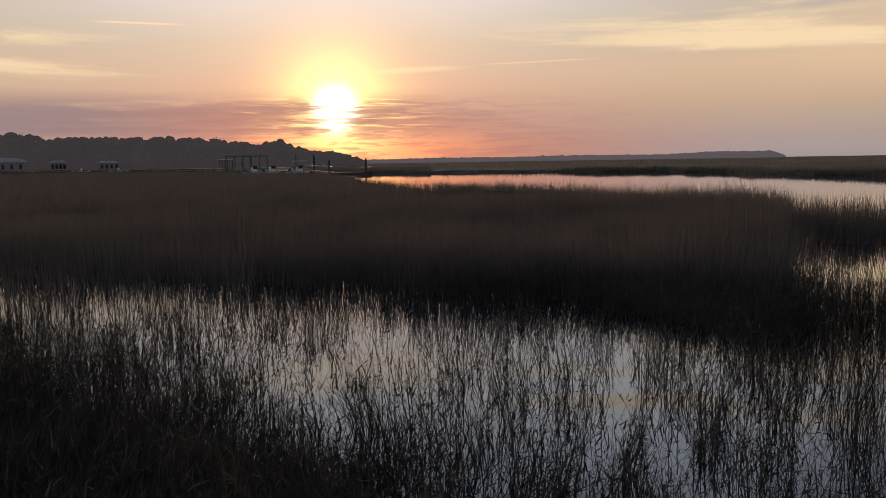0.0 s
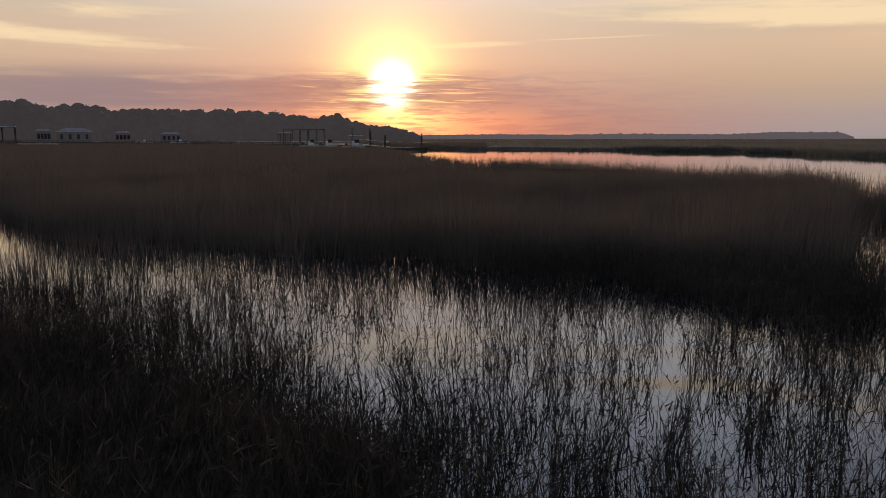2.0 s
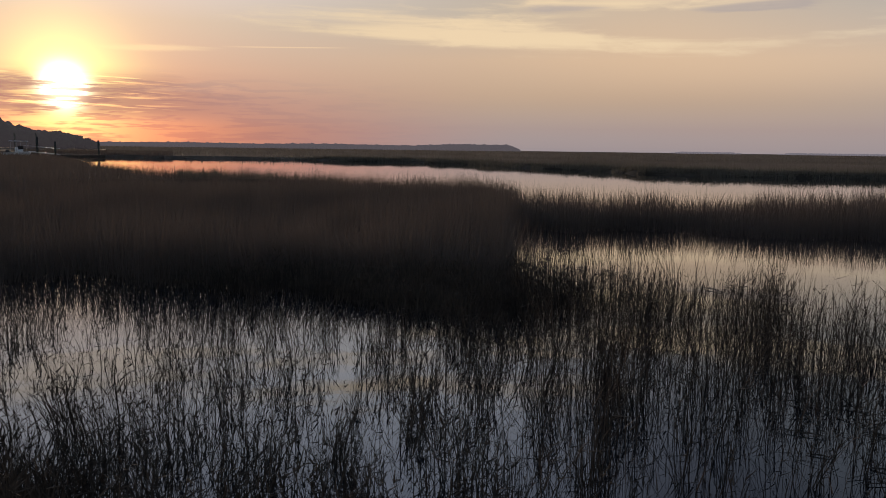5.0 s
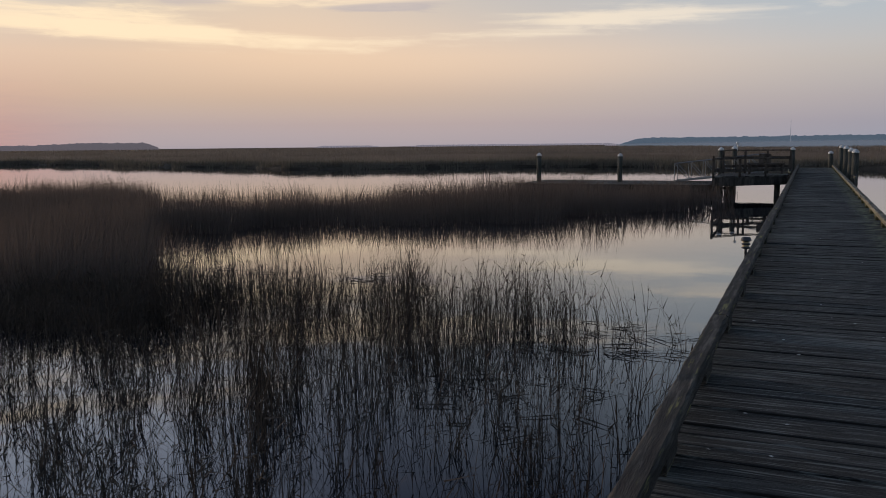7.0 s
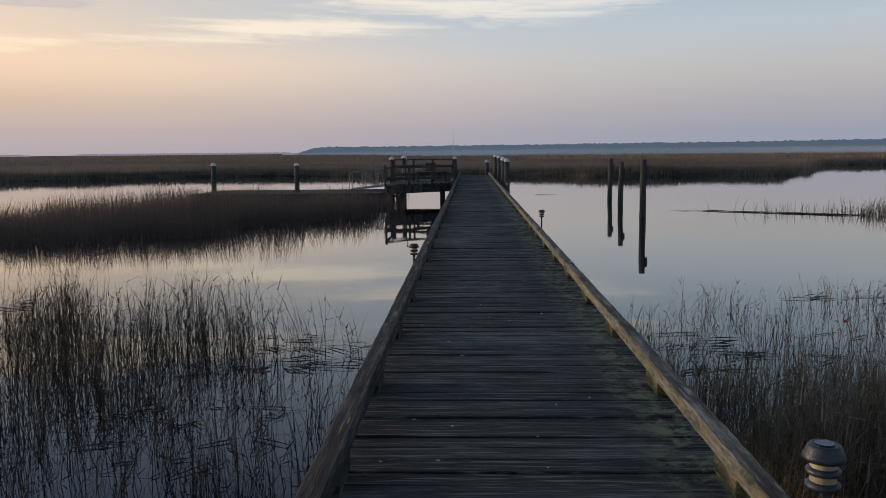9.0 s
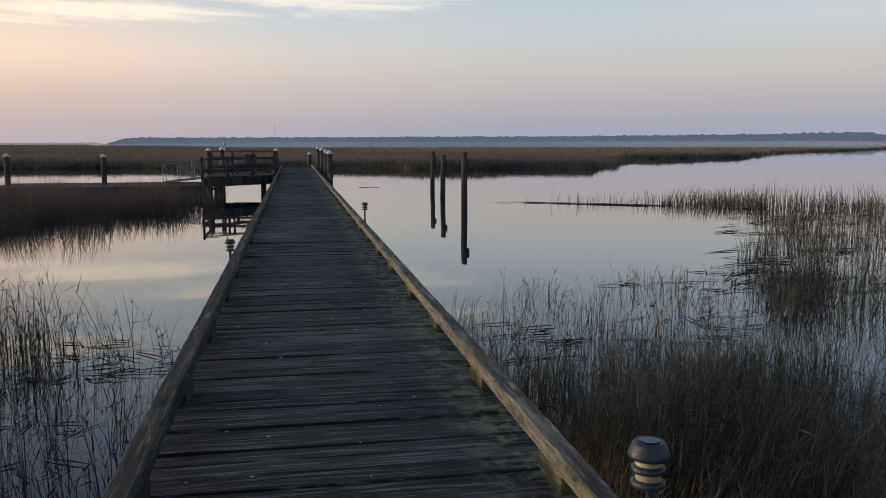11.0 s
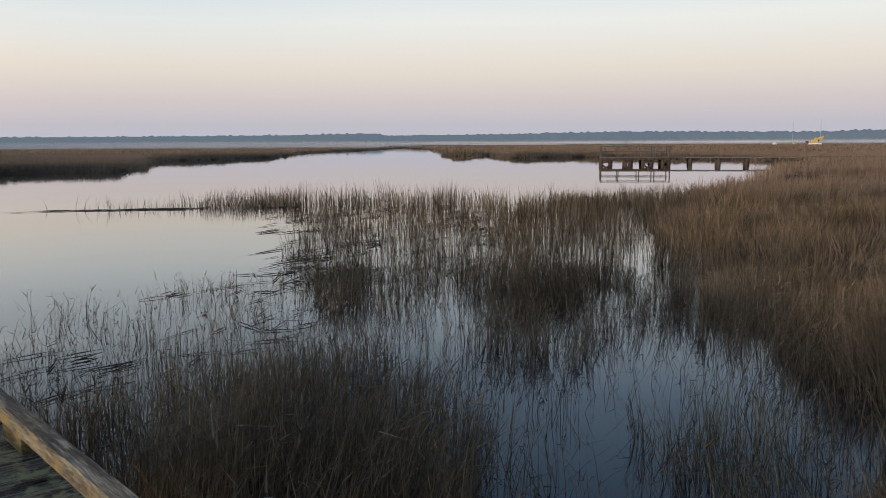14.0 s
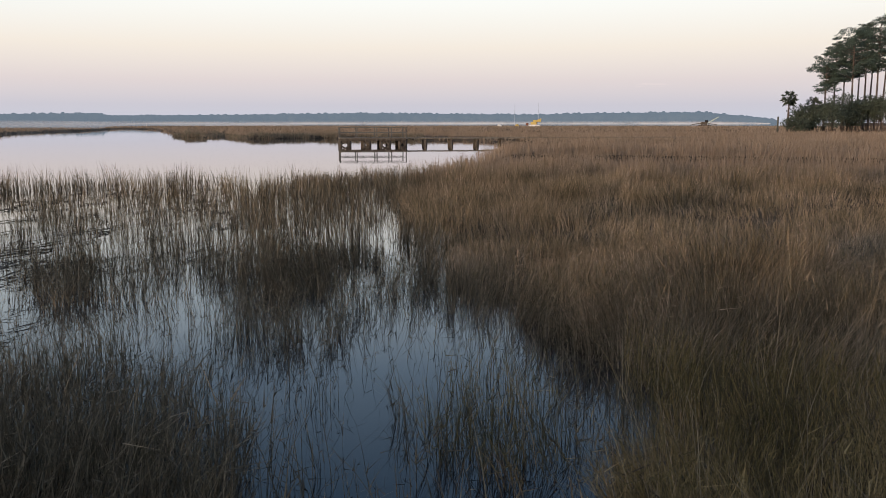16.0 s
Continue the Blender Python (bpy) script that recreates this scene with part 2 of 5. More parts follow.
def leafy(m, share):
    """Thin leaves that let some light through."""
    n = Nodes(m.node_tree, False)
    b = [k for k in m.node_tree.nodes if k.type == "BSDF_PRINCIPLED"][0]
    o = [k for k in m.node_tree.nodes if k.type == "OUTPUT_MATERIAL"][0]
    t = n.add("ShaderNodeBsdfTranslucent")
    n.put(t.inputs[0], b.inputs["Base Color"].links[0].from_socket)
    mix = n.add("ShaderNodeMixShader")
    mix.inputs[0].default_value = share
    n.put(mix.inputs[1], b.outputs[0])
    n.put(mix.inputs[2], t.outputs[0])
    n.put(o.inputs[0], mix.outputs[0])


# moss near the right curb, made wider and paler to brighten the deck
PLANK = material("weathered_planks", [(0.00979, 0.00915, 0.00813), (0.0171, 0.0159, 0.0143), (0.0281, 0.0261, 0.0237), (0.0636, 0.0606, 0.0542), (0.196, 0.19, 0.167)], scale=1.0, stretch=(1.9, 42, 8), fine=5.5, rough=0.75,
                 bump=0.7, objects=True, spots=(0.15, 0.155, 0.14), spot_scale=1.1, spot_at=0.52, blotch=1.5, moss_and_light=(0.66, 0.98, (0.23, 0.24, 0.14)))
CURB = material("weathered_timber", [(0.010, 0.0095, 0.009), (0.022, 0.0205, 0.019), (0.048, 0.044, 0.039), (0.13, 0.12, 0.105)], scale=2.6, stretch=(10, 0.7, 10), fine=16, rough=0.8,
                bump=1.0, spots=(0.19, 0.18, 0.065), spot_scale=3.4, spot_at=0.57)
# yellow towards the inner face: lichen plus warm low sun put into the colour
SUN_LICHEN_CURB = material("sun_tinted_lichened_timber", [(0.0297, 0.0282, 0.0227), (0.0816, 0.0771, 0.0616), (0.173, 0.165, 0.132), (0.346, 0.33, 0.27)], scale=2.2, stretch=(9, 0.8, 9), fine=16, rough=0.8,
                       bump=1.0, spots=(0.34, 0.31, 0.27), spot_scale=2.6, spot_at=0.60, moss_and_light=(1.027, 1.005, (0.215, 0.18, 0.075)))
# blocks under the right rail: lichen and sunlit yellow painted together
SUN_LICHEN = material("sun_tinted_lichened_block", [(0.035, 0.031, 0.018), (0.12, 0.104, 0.046), (0.29, 0.25, 0.105)], scale=4, stretch=(4, 1, 4), fine=20, rough=0.85, bump=0.8)
TIMBER = material("dark_timber", [(0.0287, 0.0242, 0.0207), (0.0633, 0.054, 0.046), (0.127, 0.109, 0.092)], scale=3.0, stretch=(2, 2, 0.6), fine=25, rough=0.85, bump=0.6)
PALE_TIMBER = material("pale_dock_timber", [(0.10, 0.09, 0.07), (0.17, 0.15, 0.12), (0.26, 0.235, 0.19)], scale=3.0, stretch=(2, 2, 0.6), fine=25, rough=0.85, bump=0.5)
PILE = material("treated_pile", [(0.03, 0.033, 0.028), (0.06, 0.062, 0.052), (0.11, 0.105, 0.09)], scale=2.0, stretch=(6, 6, 0.7), fine=14, rough=0.85, bump=0.7)
WHITE = material("white_cap_plastic", [(0.60, 0.60, 0.58), (0.78, 0.78, 0.76)], scale=6, fine=40, rough=0.5, bump=0.1)
ALU = material("dull_aluminium", [(0.20, 0.21, 0.215), (0.32, 0.33, 0.335)], scale=5, fine=60, rough=0.4, bump=0.1, metallic=0.8, specular=0.5)
BLACK = material("black_lamp_plastic", [(0.02, 0.022, 0.027), (0.05, 0.054, 0.064)], scale=30, fine=200, rough=0.42, bump=0.2, specular=0.5)
CREAM = material("cream_lens", [(0.36, 0.30, 0.17), (0.52, 0.45, 0.27)], scale=20, fine=150, rough=0.35, bump=0.1, specular=0.5)
SOLAR = material("solar_cell", [(0.01, 0.014, 0.03), (0.025, 0.03, 0.055)], scale=60, fine=300, rough=0.15, bump=0.0, specular=0.6)
GRASS = material("marsh_grass", [(0.0504, 0.0474, 0.0255), (0.133, 0.107, 0.0636), (0.296, 0.224, 0.15), (0.653, 0.494, 0.354)], scale=0.22, fine=1.4, rough=0.75, bump=0.0,
                 islands=True, specular=0.1, blotch=0.9)
OLIVE = material("golden_cordgrass", [(0.0442, 0.0416, 0.0169), (0.127, 0.101, 0.0442), (0.28, 0.202, 0.0884), (0.546, 0.41, 0.208)], scale=0.3, fine=1.8, rough=0.75, bump=0.0,
                 islands=True, specular=0.1, blotch=0.9)
# darker copy of GRASS: tidal tone with its shade put into the colour
TIDEGRASS = material("shaded_wet_tide_grass", [(0.0345, 0.0318, 0.0217), (0.0891, 0.0746, 0.0508), (0.201, 0.162, 0.109), (0.417, 0.331, 0.229)], scale=0.3, fine=1.8, rough=0.75, bump=0.0,
                 islands=True, specular=0.08, blotch=0.5)
MEADOW = material("dry_meadow_grass", [(0.16, 0.122, 0.0899), (0.229, 0.175, 0.13), (0.308, 0.242, 0.182), (0.404, 0.324, 0.248)], scale=0.06, fine=0.5, rough=0.8, bump=0.0,
                  islands=True, specular=0.1)
REEDBED = material("brown_rush_bed", [(0.121, 0.0954, 0.0805), (0.147, 0.116, 0.0978), (0.178, 0.14, 0.117)], scale=0.2, fine=1.5, rough=0.8, bump=0.0, islands=True, specular=0.1)
FARGRASS = material("far_brown_marsh_grass", [(0.152, 0.13, 0.109), (0.204, 0.175, 0.147), (0.276, 0.234, 0.197)], scale=0.03, stretch=(1, 1, 1), fine=0.4, rough=0.85, bump=0.0, specular=0.1)
# the bank's shade and dark reflection put into the grass colour
SHADED_WETBANK = material("shaded_wet_bank_grass", [(0.0926, 0.0846, 0.0669), (0.172, 0.153, 0.116), (0.291, 0.252, 0.195)], scale=0.05, fine=0.5, rough=0.85, bump=0.0, islands=True, specular=0.1)
RUSH = material("black_rush", [(0.0329, 0.0277, 0.0233), (0.0748, 0.0583, 0.0465), (0.149, 0.111, 0.0814)], scale=0.5, fine=3.0, rough=0.8, bump=0.0, islands=True, specular=0.05)
STRAW = material("dry_straw", [(0.20, 0.155, 0.10), (0.42, 0.34, 0.23)], scale=0.5, fine=3, rough=0.7, bump=0.0, islands=True, specular=0.2)
WRACK = material("floating_reed_litter", [(0.012, 0.010, 0.008), (0.035, 0.028, 0.021), (0.09, 0.07, 0.05)], scale=2, fine=9, rough=0.8, bump=0.0, islands=True)
MUD = material("marsh_floor", [(0.036, 0.0282, 0.0204), (0.075, 0.0588, 0.042), (0.12, 0.0942, 0.069)], scale=0.09, fine=1.2, rough=0.95, bump=0.5, specular=0.1)
BARK = material("pine_bark", [(0.05, 0.04, 0.035), (0.13, 0.10, 0.085)], scale=2.0, stretch=(3, 3, 0.5), fine=12, rough=0.9, bump=0.8)
NEEDLE = material("pine_needles", [(0.0295, 0.0464, 0.0384), (0.0525, 0.0784, 0.0653), (0.0853, 0.12, 0.102)], scale=0.6, fine=4, rough=0.7, bump=0.0, islands=True, specular=0.2)
SHRUB = material("evergreen_leaves", [(0.0284, 0.0382, 0.0298), (0.0524, 0.068, 0.051), (0.0898, 0.111, 0.085)], scale=0.6, fine=4, rough=0.7, bump=0.0, islands=True, specular=0.2)
YELLOW = material("yellow_paint", [(0.46, 0.34, 0.10), (0.58, 0.45, 0.16)], scale=2, fine=20, rough=0.5, bump=0.1)
BOATWHITE = material("white_gelcoat", [(0.62, 0.63, 0.64), (0.80, 0.80, 0.80)], scale=1.5, fine=20, rough=0.3, bump=0.0, specular=0.5)
GLASS = material("dark_glass", [(0.01, 0.012, 0.014), (0.02, 0.022, 0.026)], scale=4, fine=20, rough=0.08, bump=0.0, specular=0.6)
SIDING = material("grey_siding", [(0.07, 0.07, 0.068), (0.13, 0.13, 0.125)], scale=1, fine=10, rough=0.8, bump=0.2)
RED = material("red_plastic", [(0.45, 0.03, 0.02), (0.6, 0.06, 0.04)], scale=10, fine=40, rough=0.4, bump=0.0)
RUST = material("rusted_steel", [(0.10, 0.035, 0.02), (0.20, 0.08, 0.045)], scale=3, fine=20, rough=0.8, bump=0.3)
CHIP = material("bleached_shell", [(0.42, 0.42, 0.40), (0.72, 0.71, 0.68)], scale=20, fine=90, rough=0.6, bump=0.1)
# no light sources: the emission imitates haze over the far woods
HEADLAND = haze_glow("headland_woods", (0.03, 0.035, 0.02), (0.08, 0.08, 0.045), 0.05, (0.52, 0.42, 0.46), 0.15)
FARWOODS = haze_glow("distant_woods_haze_glow", (0.008, 0.010, 0.009), (0.022, 0.026, 0.022), 0.02, (0.40, 0.515, 0.65), 0.35)

# haze put in as emission on masts, roofs, walls and far shores
MASTSTEEL = haze_glow("far_mast_haze_glow", (0.05, 0.05, 0.05), (0.09, 0.09, 0.09), 0.5, (0.52, 0.53, 0.58), 0.55)
MISTROOF = haze_glow("far_roof_haze_glow", (0.16, 0.16, 0.17), (0.26, 0.26, 0.28), 0.3, (0.56, 0.50, 0.56), 0.13)
MISTWALL = haze_glow("far_siding_haze_glow", (0.05, 0.05, 0.05), (0.09, 0.09, 0.088), 0.3, (0.54, 0.44, 0.48), 0.11)
PALEWOODS = haze_glow("pale_shore_haze_glow", (0.02, 0.02, 0.02), (0.04, 0.04, 0.04), 0.02, (0.64, 0.56, 0.62), 0.60)
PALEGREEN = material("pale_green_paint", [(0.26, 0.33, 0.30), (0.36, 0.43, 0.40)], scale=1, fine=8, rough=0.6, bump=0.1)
# copy of FARWOODS with a warmer haze glow towards the sun
WARMWOODS = haze_glow("distant_woods_sunward_glow", (0.008, 0.010, 0.009), (0.022, 0.026, 0.022), 0.02, (0.52, 0.44, 0.47), 0.40)
for m in (GRASS, OLIVE, TIDEGRASS, MEADOW, REEDBED, STRAW, FARGRASS, SHADED_WETBANK):
    leafy(m, 0.34)
leafy(RUSH, 0.12)


def water_material():
    m = bpy.data.materials.new("still_creek_water")
    m.use_nodes = True
    n = Nodes(m.node_tree)
    geo = n.add("ShaderNodeNewGeometry").outputs["Position"]
    b = n.add("ShaderNodeBsdfPrincipled")
    n.put(b.inputs["Base Color"], n.ramp(n.noise(geo, 0.15, 3), [(0.3, (0.012, 0.014, 0.018)), (0.7, (0.019, 0.022, 0.027))]))
    b.inputs["Roughness"].default_value = 0.02
    b.inputs["IOR"].default_value = 1.333
    # clear coat added only to brighten the sky's reflection
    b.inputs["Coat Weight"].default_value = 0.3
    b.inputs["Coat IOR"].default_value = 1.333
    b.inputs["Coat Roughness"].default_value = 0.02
    bp = n.add("ShaderNodeBump")
    bp.inputs["Strength"].default_value = 0.05
    bp.inputs["Distance"].default_value = 0.04
    n.put(bp.inputs["Height"], n.math("ADD", n.noise(geo, 0.8, 2), n.math("MULTIPLY", n.noise(geo, 6.0, 2), 0.12)))
    n.put(b.inputs["Normal"], bp.outputs[0])
    o = n.add("ShaderNodeOutputMaterial")
    n.put(o.inputs[0], b.outputs[0])
    return m


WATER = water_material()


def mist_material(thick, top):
    """Glowing sheet painted as sea mist, thinning out upwards."""
    m = haze_glow("glowing_mist_sheet", (0.3, 0.3, 0.3), (0.4, 0.4, 0.4), 0.01, (0.58, 0.61, 0.70), 0.28)
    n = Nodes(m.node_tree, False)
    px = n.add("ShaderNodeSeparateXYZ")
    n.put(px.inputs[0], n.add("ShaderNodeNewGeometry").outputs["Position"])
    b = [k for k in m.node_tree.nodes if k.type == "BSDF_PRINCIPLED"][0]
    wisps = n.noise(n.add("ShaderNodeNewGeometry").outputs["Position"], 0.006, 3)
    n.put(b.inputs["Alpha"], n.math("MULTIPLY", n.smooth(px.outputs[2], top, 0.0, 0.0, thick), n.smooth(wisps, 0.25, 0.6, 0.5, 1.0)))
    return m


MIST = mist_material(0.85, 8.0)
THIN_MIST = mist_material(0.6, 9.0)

# ------------------------------------------------------------------ mesh helpers


def raw_mesh(name, verts, tris, mat):
    """A mesh from arrays of points and triangles."""
    verts = np.asarray(verts, dtype=np.float32)
    tris = np.asarray(tris, dtype=np.int32)
    me = bpy.data.meshes.new(name)
    me.vertices.add(len(verts))
    me.vertices.foreach_set("co", verts.ravel())
    me.loops.add(tris.size)
    me.loops.foreach_set("vertex_index", tris.ravel())
    me.polygons.add(len(tris))
    me.polygons.foreach_set("loop_start", np.arange(0, tris.size, 3, dtype=np.int32))
    me.materials.append(mat)
    me.update(calc_edges=True)
    return me


class Solid:
    """Collects simple solids into one mesh."""

    def __init__(self):
        self.v, self.f = [], []

    def shape(self, verts, faces, m=None):
        o = len(self.v)
        self.v += [(m @ Vector(p))[:] if m is not None else tuple(p) for p in verts]
        self.f += [[o + i for i in k] for k in faces]
        return self

    def box(self, x0, x1, y0, y1, z0, z1, c=0.006, m=None):
        """A box with cut edges."""
        c = min(c, (x1 - x0) * 0.3, (y1 - y0) * 0.3, (z1 - z0) * 0.3)
        lo, hi = (x0, y0, z0), (x1, y1, z1)
        verts, at = [], {}
        for i in range(8):
            s = [(i >> k) & 1 for k in range(3)]
            for a in range(3):
                p = [hi[k] if s[k] else lo[k] for k in range(3)]
                for k in range(3):
                    if k != a:
                        p[k] += -c if s[k] else c
                at[i, a] = len(verts)
                verts.append(p)
        faces = []
        for a in range(3):
            b, d = (a + 1) % 3, (a + 2) % 3
            for s in (0, 1):
                q = [(s << a) | (u << b) | (w << d) for u, w in ((0, 0), (1, 0), (1, 1), (0, 1))]
                k = [at[i, a] for i in q]
                faces.append(k if s else k[::-1])
            for u in (0, 1):
                for w in (0, 1):
                    i, j = (u << b) | (w << d), (u << b) | (w << d) | (1 << a)
                    k = [at[i, b], at[j, b], at[j, d], at[i, d]]
                    faces.append(k if u != w else k[::-1])
        for i in range(8):
            k = [at[i, a] for a in range(3)]
            faces.append(k if bin(i).count("1") % 2 else k[::-1])
        return self.shape(verts, faces, m)

    def beam(self, p, q, w, h, c=0.004):
        """A squared timber or tube from p to q."""
        p, q = Vector(p), Vector(q)
        d = q - p
        m = Matrix.Translation(p) @ d.to_track_quat("Y", "Z").to_matrix().to_4x4()
        return self.box(-w / 2, w / 2, 0, d.length, -h / 2, h / 2, c, m)

    def lathe(self, profile, sides=16, m=None):
        """A turned solid: profile rows of radius and height, bottom to top."""
        verts, faces = [], []
        for r, z in profile:
            verts += [(r * math.cos(2 * math.pi * k / sides), r * math.sin(2 * math.pi * k / sides), z) for k in range(sides)]
        n = len(profile)
        for i in range(n - 1):
            for k in range(sides):
                a, b = i * sides + k, i * sides + (k + 1) % sides
                faces.append([a, b, b + sides, a + sides])
        faces.append(list(range(sides))[::-1])
        faces.append(list(range((n - 1) * sides, n * sides)))
        return self.shape(verts, faces, m)

    def rod(self, p, q, r0, r1=None, sides=8, bends=0, wobble=0.0):
        """A round, tapered rod from p to q."""
        p, q = Vector(p), Vector(q)
        d = q - p
        r1 = r0 if r1 is None else r1
        m = Matrix.Translation(p) @ d.to_track_quat("Z", "Y").to_matrix().to_4x4()
        n = bends + 2
        verts, faces = [], []
        for i in range(n):
            u = i / (n - 1)
            ox, oy = (random.uniform(-wobble, wobble), random.uniform(-wobble, wobble)) if 0 < i < n - 1 else (0, 0)
            r = r0 + (r1 - r0) * u
            verts += [(ox + r * math.cos(2 * math.pi * k / sides), oy + r * math.sin(2 * math.pi * k / sides), d.length * u) for k in range(sides)]
        for i in range(n - 1):
            for k in range(sides):
                a, b = i * sides + k, i * sides + (k + 1) % sides
                faces.append([a, b, b + sides, a + sides])
        faces += [list(range(sides))[::-1], list(range((n - 1) * sides, n * sides))]
        return self.shape(verts, faces, m)

    def mesh(self, name, mat, smooth=False):
        me = bpy.data.meshes.new(name)
        me.from_pydata(self.v, [], self.f)
        me.materials.append(mat)
        if smooth:
            me.polygons.foreach_set("use_smooth", [True] * len(me.polygons))
        me.update()
        return me


def part(name, data, mat, parent, label="", at=None, smooth=False):
    """One mesh as a part of a thing."""
    me = data.mesh(name, mat, smooth) if isinstance(data, Solid) else data
    ob = new(name, me)
    ob.parent = parent
    if at is not None:
        ob.matrix_basis = at
    return tagged(ob, label)


def thing(name, label, category, group="", at=(0, 0, 0), kind="", turn=0):
    ob = new(name)
    ob.empty_display_size = 0.2
    ob.matrix_basis = pose(*at, 0, 0, turn)
    return tagged(ob, label, category, group, kind)


# ------------------------------------------------------------------ plan of the marsh
rng = np.random.default_rng(7)


def value_noise(x, y, s, seed=0):
    """Smooth random values from 0 to 1 over the plan."""
    x, y = np.asarray(x) / s + 517.3 + seed * 13.7, np.asarray(y) / s + 291.9 + seed * 7.1
    xi, yi = np.floor(x).astype(np.int64), np.floor(y).astype(np.int64)
    u, v = x - xi, y - yi
    u, v = u * u * (3 - 2 * u), v * v * (3 - 2 * v)

    def lattice(a, b):
        k = (a * 374761393 + b * 668265263 + seed * 974711) & 0x7FFFFFFF
        k = ((k ^ (k >> 13)) * 1274126177) & 0x7FFFFFFF
        return ((k ^ (k >> 16)) & 0xFFFF) / 65535.0

    a, b, c, d = lattice(xi, yi), lattice(xi + 1, yi), lattice(xi, yi + 1), lattice(xi + 1, yi + 1)
    return (a + (b - a) * u) * (1 - v) + (c + (d - c) * u) * v


def inside(x, y, poly):
    """Which points lie inside a polygon of the plan."""
    res = np.zeros(np.shape(x), bool)
    n = len(poly)
    for i in range(n):
        (x0, y0), (x1, y1) = poly[i], poly[(i + 1) % n]
        if y0 == y1:
            continue
        cross = (y0 > y) != (y1 > y)
        res ^= cross & (x < (x1 - x0) * (y - y0) / (y1 - y0) + x0)
    return res


# heading and distance of the far bank of the creek
FAR_AZ = (-180, -110, -90, -76, -71, -60, -51, -48, -44.6, -40.6, -37, -35.5, -27, -19, -6, 3, 9, 14, 20.9, 21.9, 22.4, 27, 30.3, 31.9, 33.1, 36.2, 38.6, 40.2, 41.3, 41.9, 43.9, 44.1, 46, 51, 56, 60, 63, 66, 70, 180)
FAR_R = (60, 200, 260, 250, 165, 150, 136, 128, 111, 98, 92, 84, 79, 82, 76, 73, 70, 70, 73, 86, 115, 119, 136, 168, 200, 232, 320, 300, 190, 136, 130, 148, 116, 120, 114, 108, 96, 60, 30, 30)

DENSE_LEFT = [(-200, -70), (-34, -13), (-24.5, -3.6), (-19.3, -1.8), (-17.0, -0.3), (-14.9, 1.3), (-14.2, 3.0), (-13.6, 4.7), (-12.2, 4.8), (-10.8, 5.6), (-11.2, 6.8), (-9.5, 6.2), (-8.3, 6.7), (-7.5, 7.2),
              (-7.6, 8.4), (-9.3, 10.0), (-11.4, 11.9), (-14.2, 15.4), (-15.6, 17.6), (-17.6, 19.4), (-19.6, 20.6), (-24, 25.5), (-28, 29), (-34, 30), (-40, 26), (-48, 21.5), (-68, 24), (-115, 36), (-135, 30), (-260, 0)]
MID_BANK = [(-20.5, 20.5), (-16.0, 16.6), (-13.6, 17.2), (-12.4, 18.9), (-9.5, 19.9), (-7.3, 21.8), (-5.7, 24.4), (-4.0, 26.8), (-2.4, 29.2), (-2.8, 34.4), (-8.0, 34.8), (-11.4, 32.8), (-14.4, 28.2), (-16.4, 23.4)]
DENSE_NEAR_LEFT = [(-34, -18), (-12.5, -2.9), (-9.6, -0.8), (-8.3, 0.1), (-7.2, 0.7), (-6.3, 1.2), (-5.4, 1.6), (-4.4, 1.75), (-3.2, 1.5), (-2.1, 0.7), (-1.4, -0.6), (-1.2, -3), (-3, -12)]
SPARSE_LEFT = [(-19.0, -1.9), (-12.9, -2.7), (-8.6, 0.0), (-3.4, 1.3), (-1.6, -0.4), (-0.95, 1.0), (-0.8, 9.0), (-2.2, 9.8), (-3.6, 10.7), (-6.4, 11.6), (-9.4, 11.6), (-11.6, 11.2), (-11.0, 8.4), (-12.6, 4.2), (-16.6, 0.2)]
CORNER_LEFT = [(-9.6, 6.3), (-8.3, 6.6), (-7.2, 7.0), (-6.6, 7.8), (-6.7, 8.8), (-7.8, 9.9), (-9.4, 10.5), (-11.4, 11.6)]
MEDIUM_NEAR_LEFT = [(-7.4, 5.4), (-7.6, 7.0), (-6.4, 6.6), (-3.6, 6.6), (-3.1, 5.6), (-2.8, 4.6), (-2.6, 3.6), (-3.3, 2.8), (-4.4, 3.4), (-5.8, 4.2)]
MEDIUM_LEFT = [(-9.4, 9.8), (-7.6, 7.2), (-6.4, 6.2), (-5.0, 6.2), (-3.8, 6.6), (-2.5, 7.0), (-1.8, 7.3), (-1.5, 8.0), (-2.6, 9.0), (-4.2, 9.6), (-6.2, 10.0), (-8.2, 10.4)]
STRIP_RIGHT = [(8.6, 29.6), (10.2, 28.4), (13, 26.2), (16, 24.2), (19.5, 22.4), (22, 22.0), (21, 24.4), (17, 27.4), (13, 29.2), (10, 30.2)]
MID_RIGHT = [(8.2, 13.4), (6.4, 11.2), (6.2, 9.6), (7.8, 8.8), (9.4, 9.0), (13, 11.5), (17, 15.5), (20, 20), (15, 23.5), (12.4, 21), (10.6, 17)]
DENSE_CHANNEL = [(7.8, 7.5), (8.8, 7.2), (10.0, 7.9), (12.5, 9.3), (15.0, 10.9), (17.6, 12.2), (24.5, 16.8), (29, 19.4), (25, 21.5), (21, 19.8), (17, 16.8), (14, 14.5), (10.9, 11.0), (9.0, 9.2)]
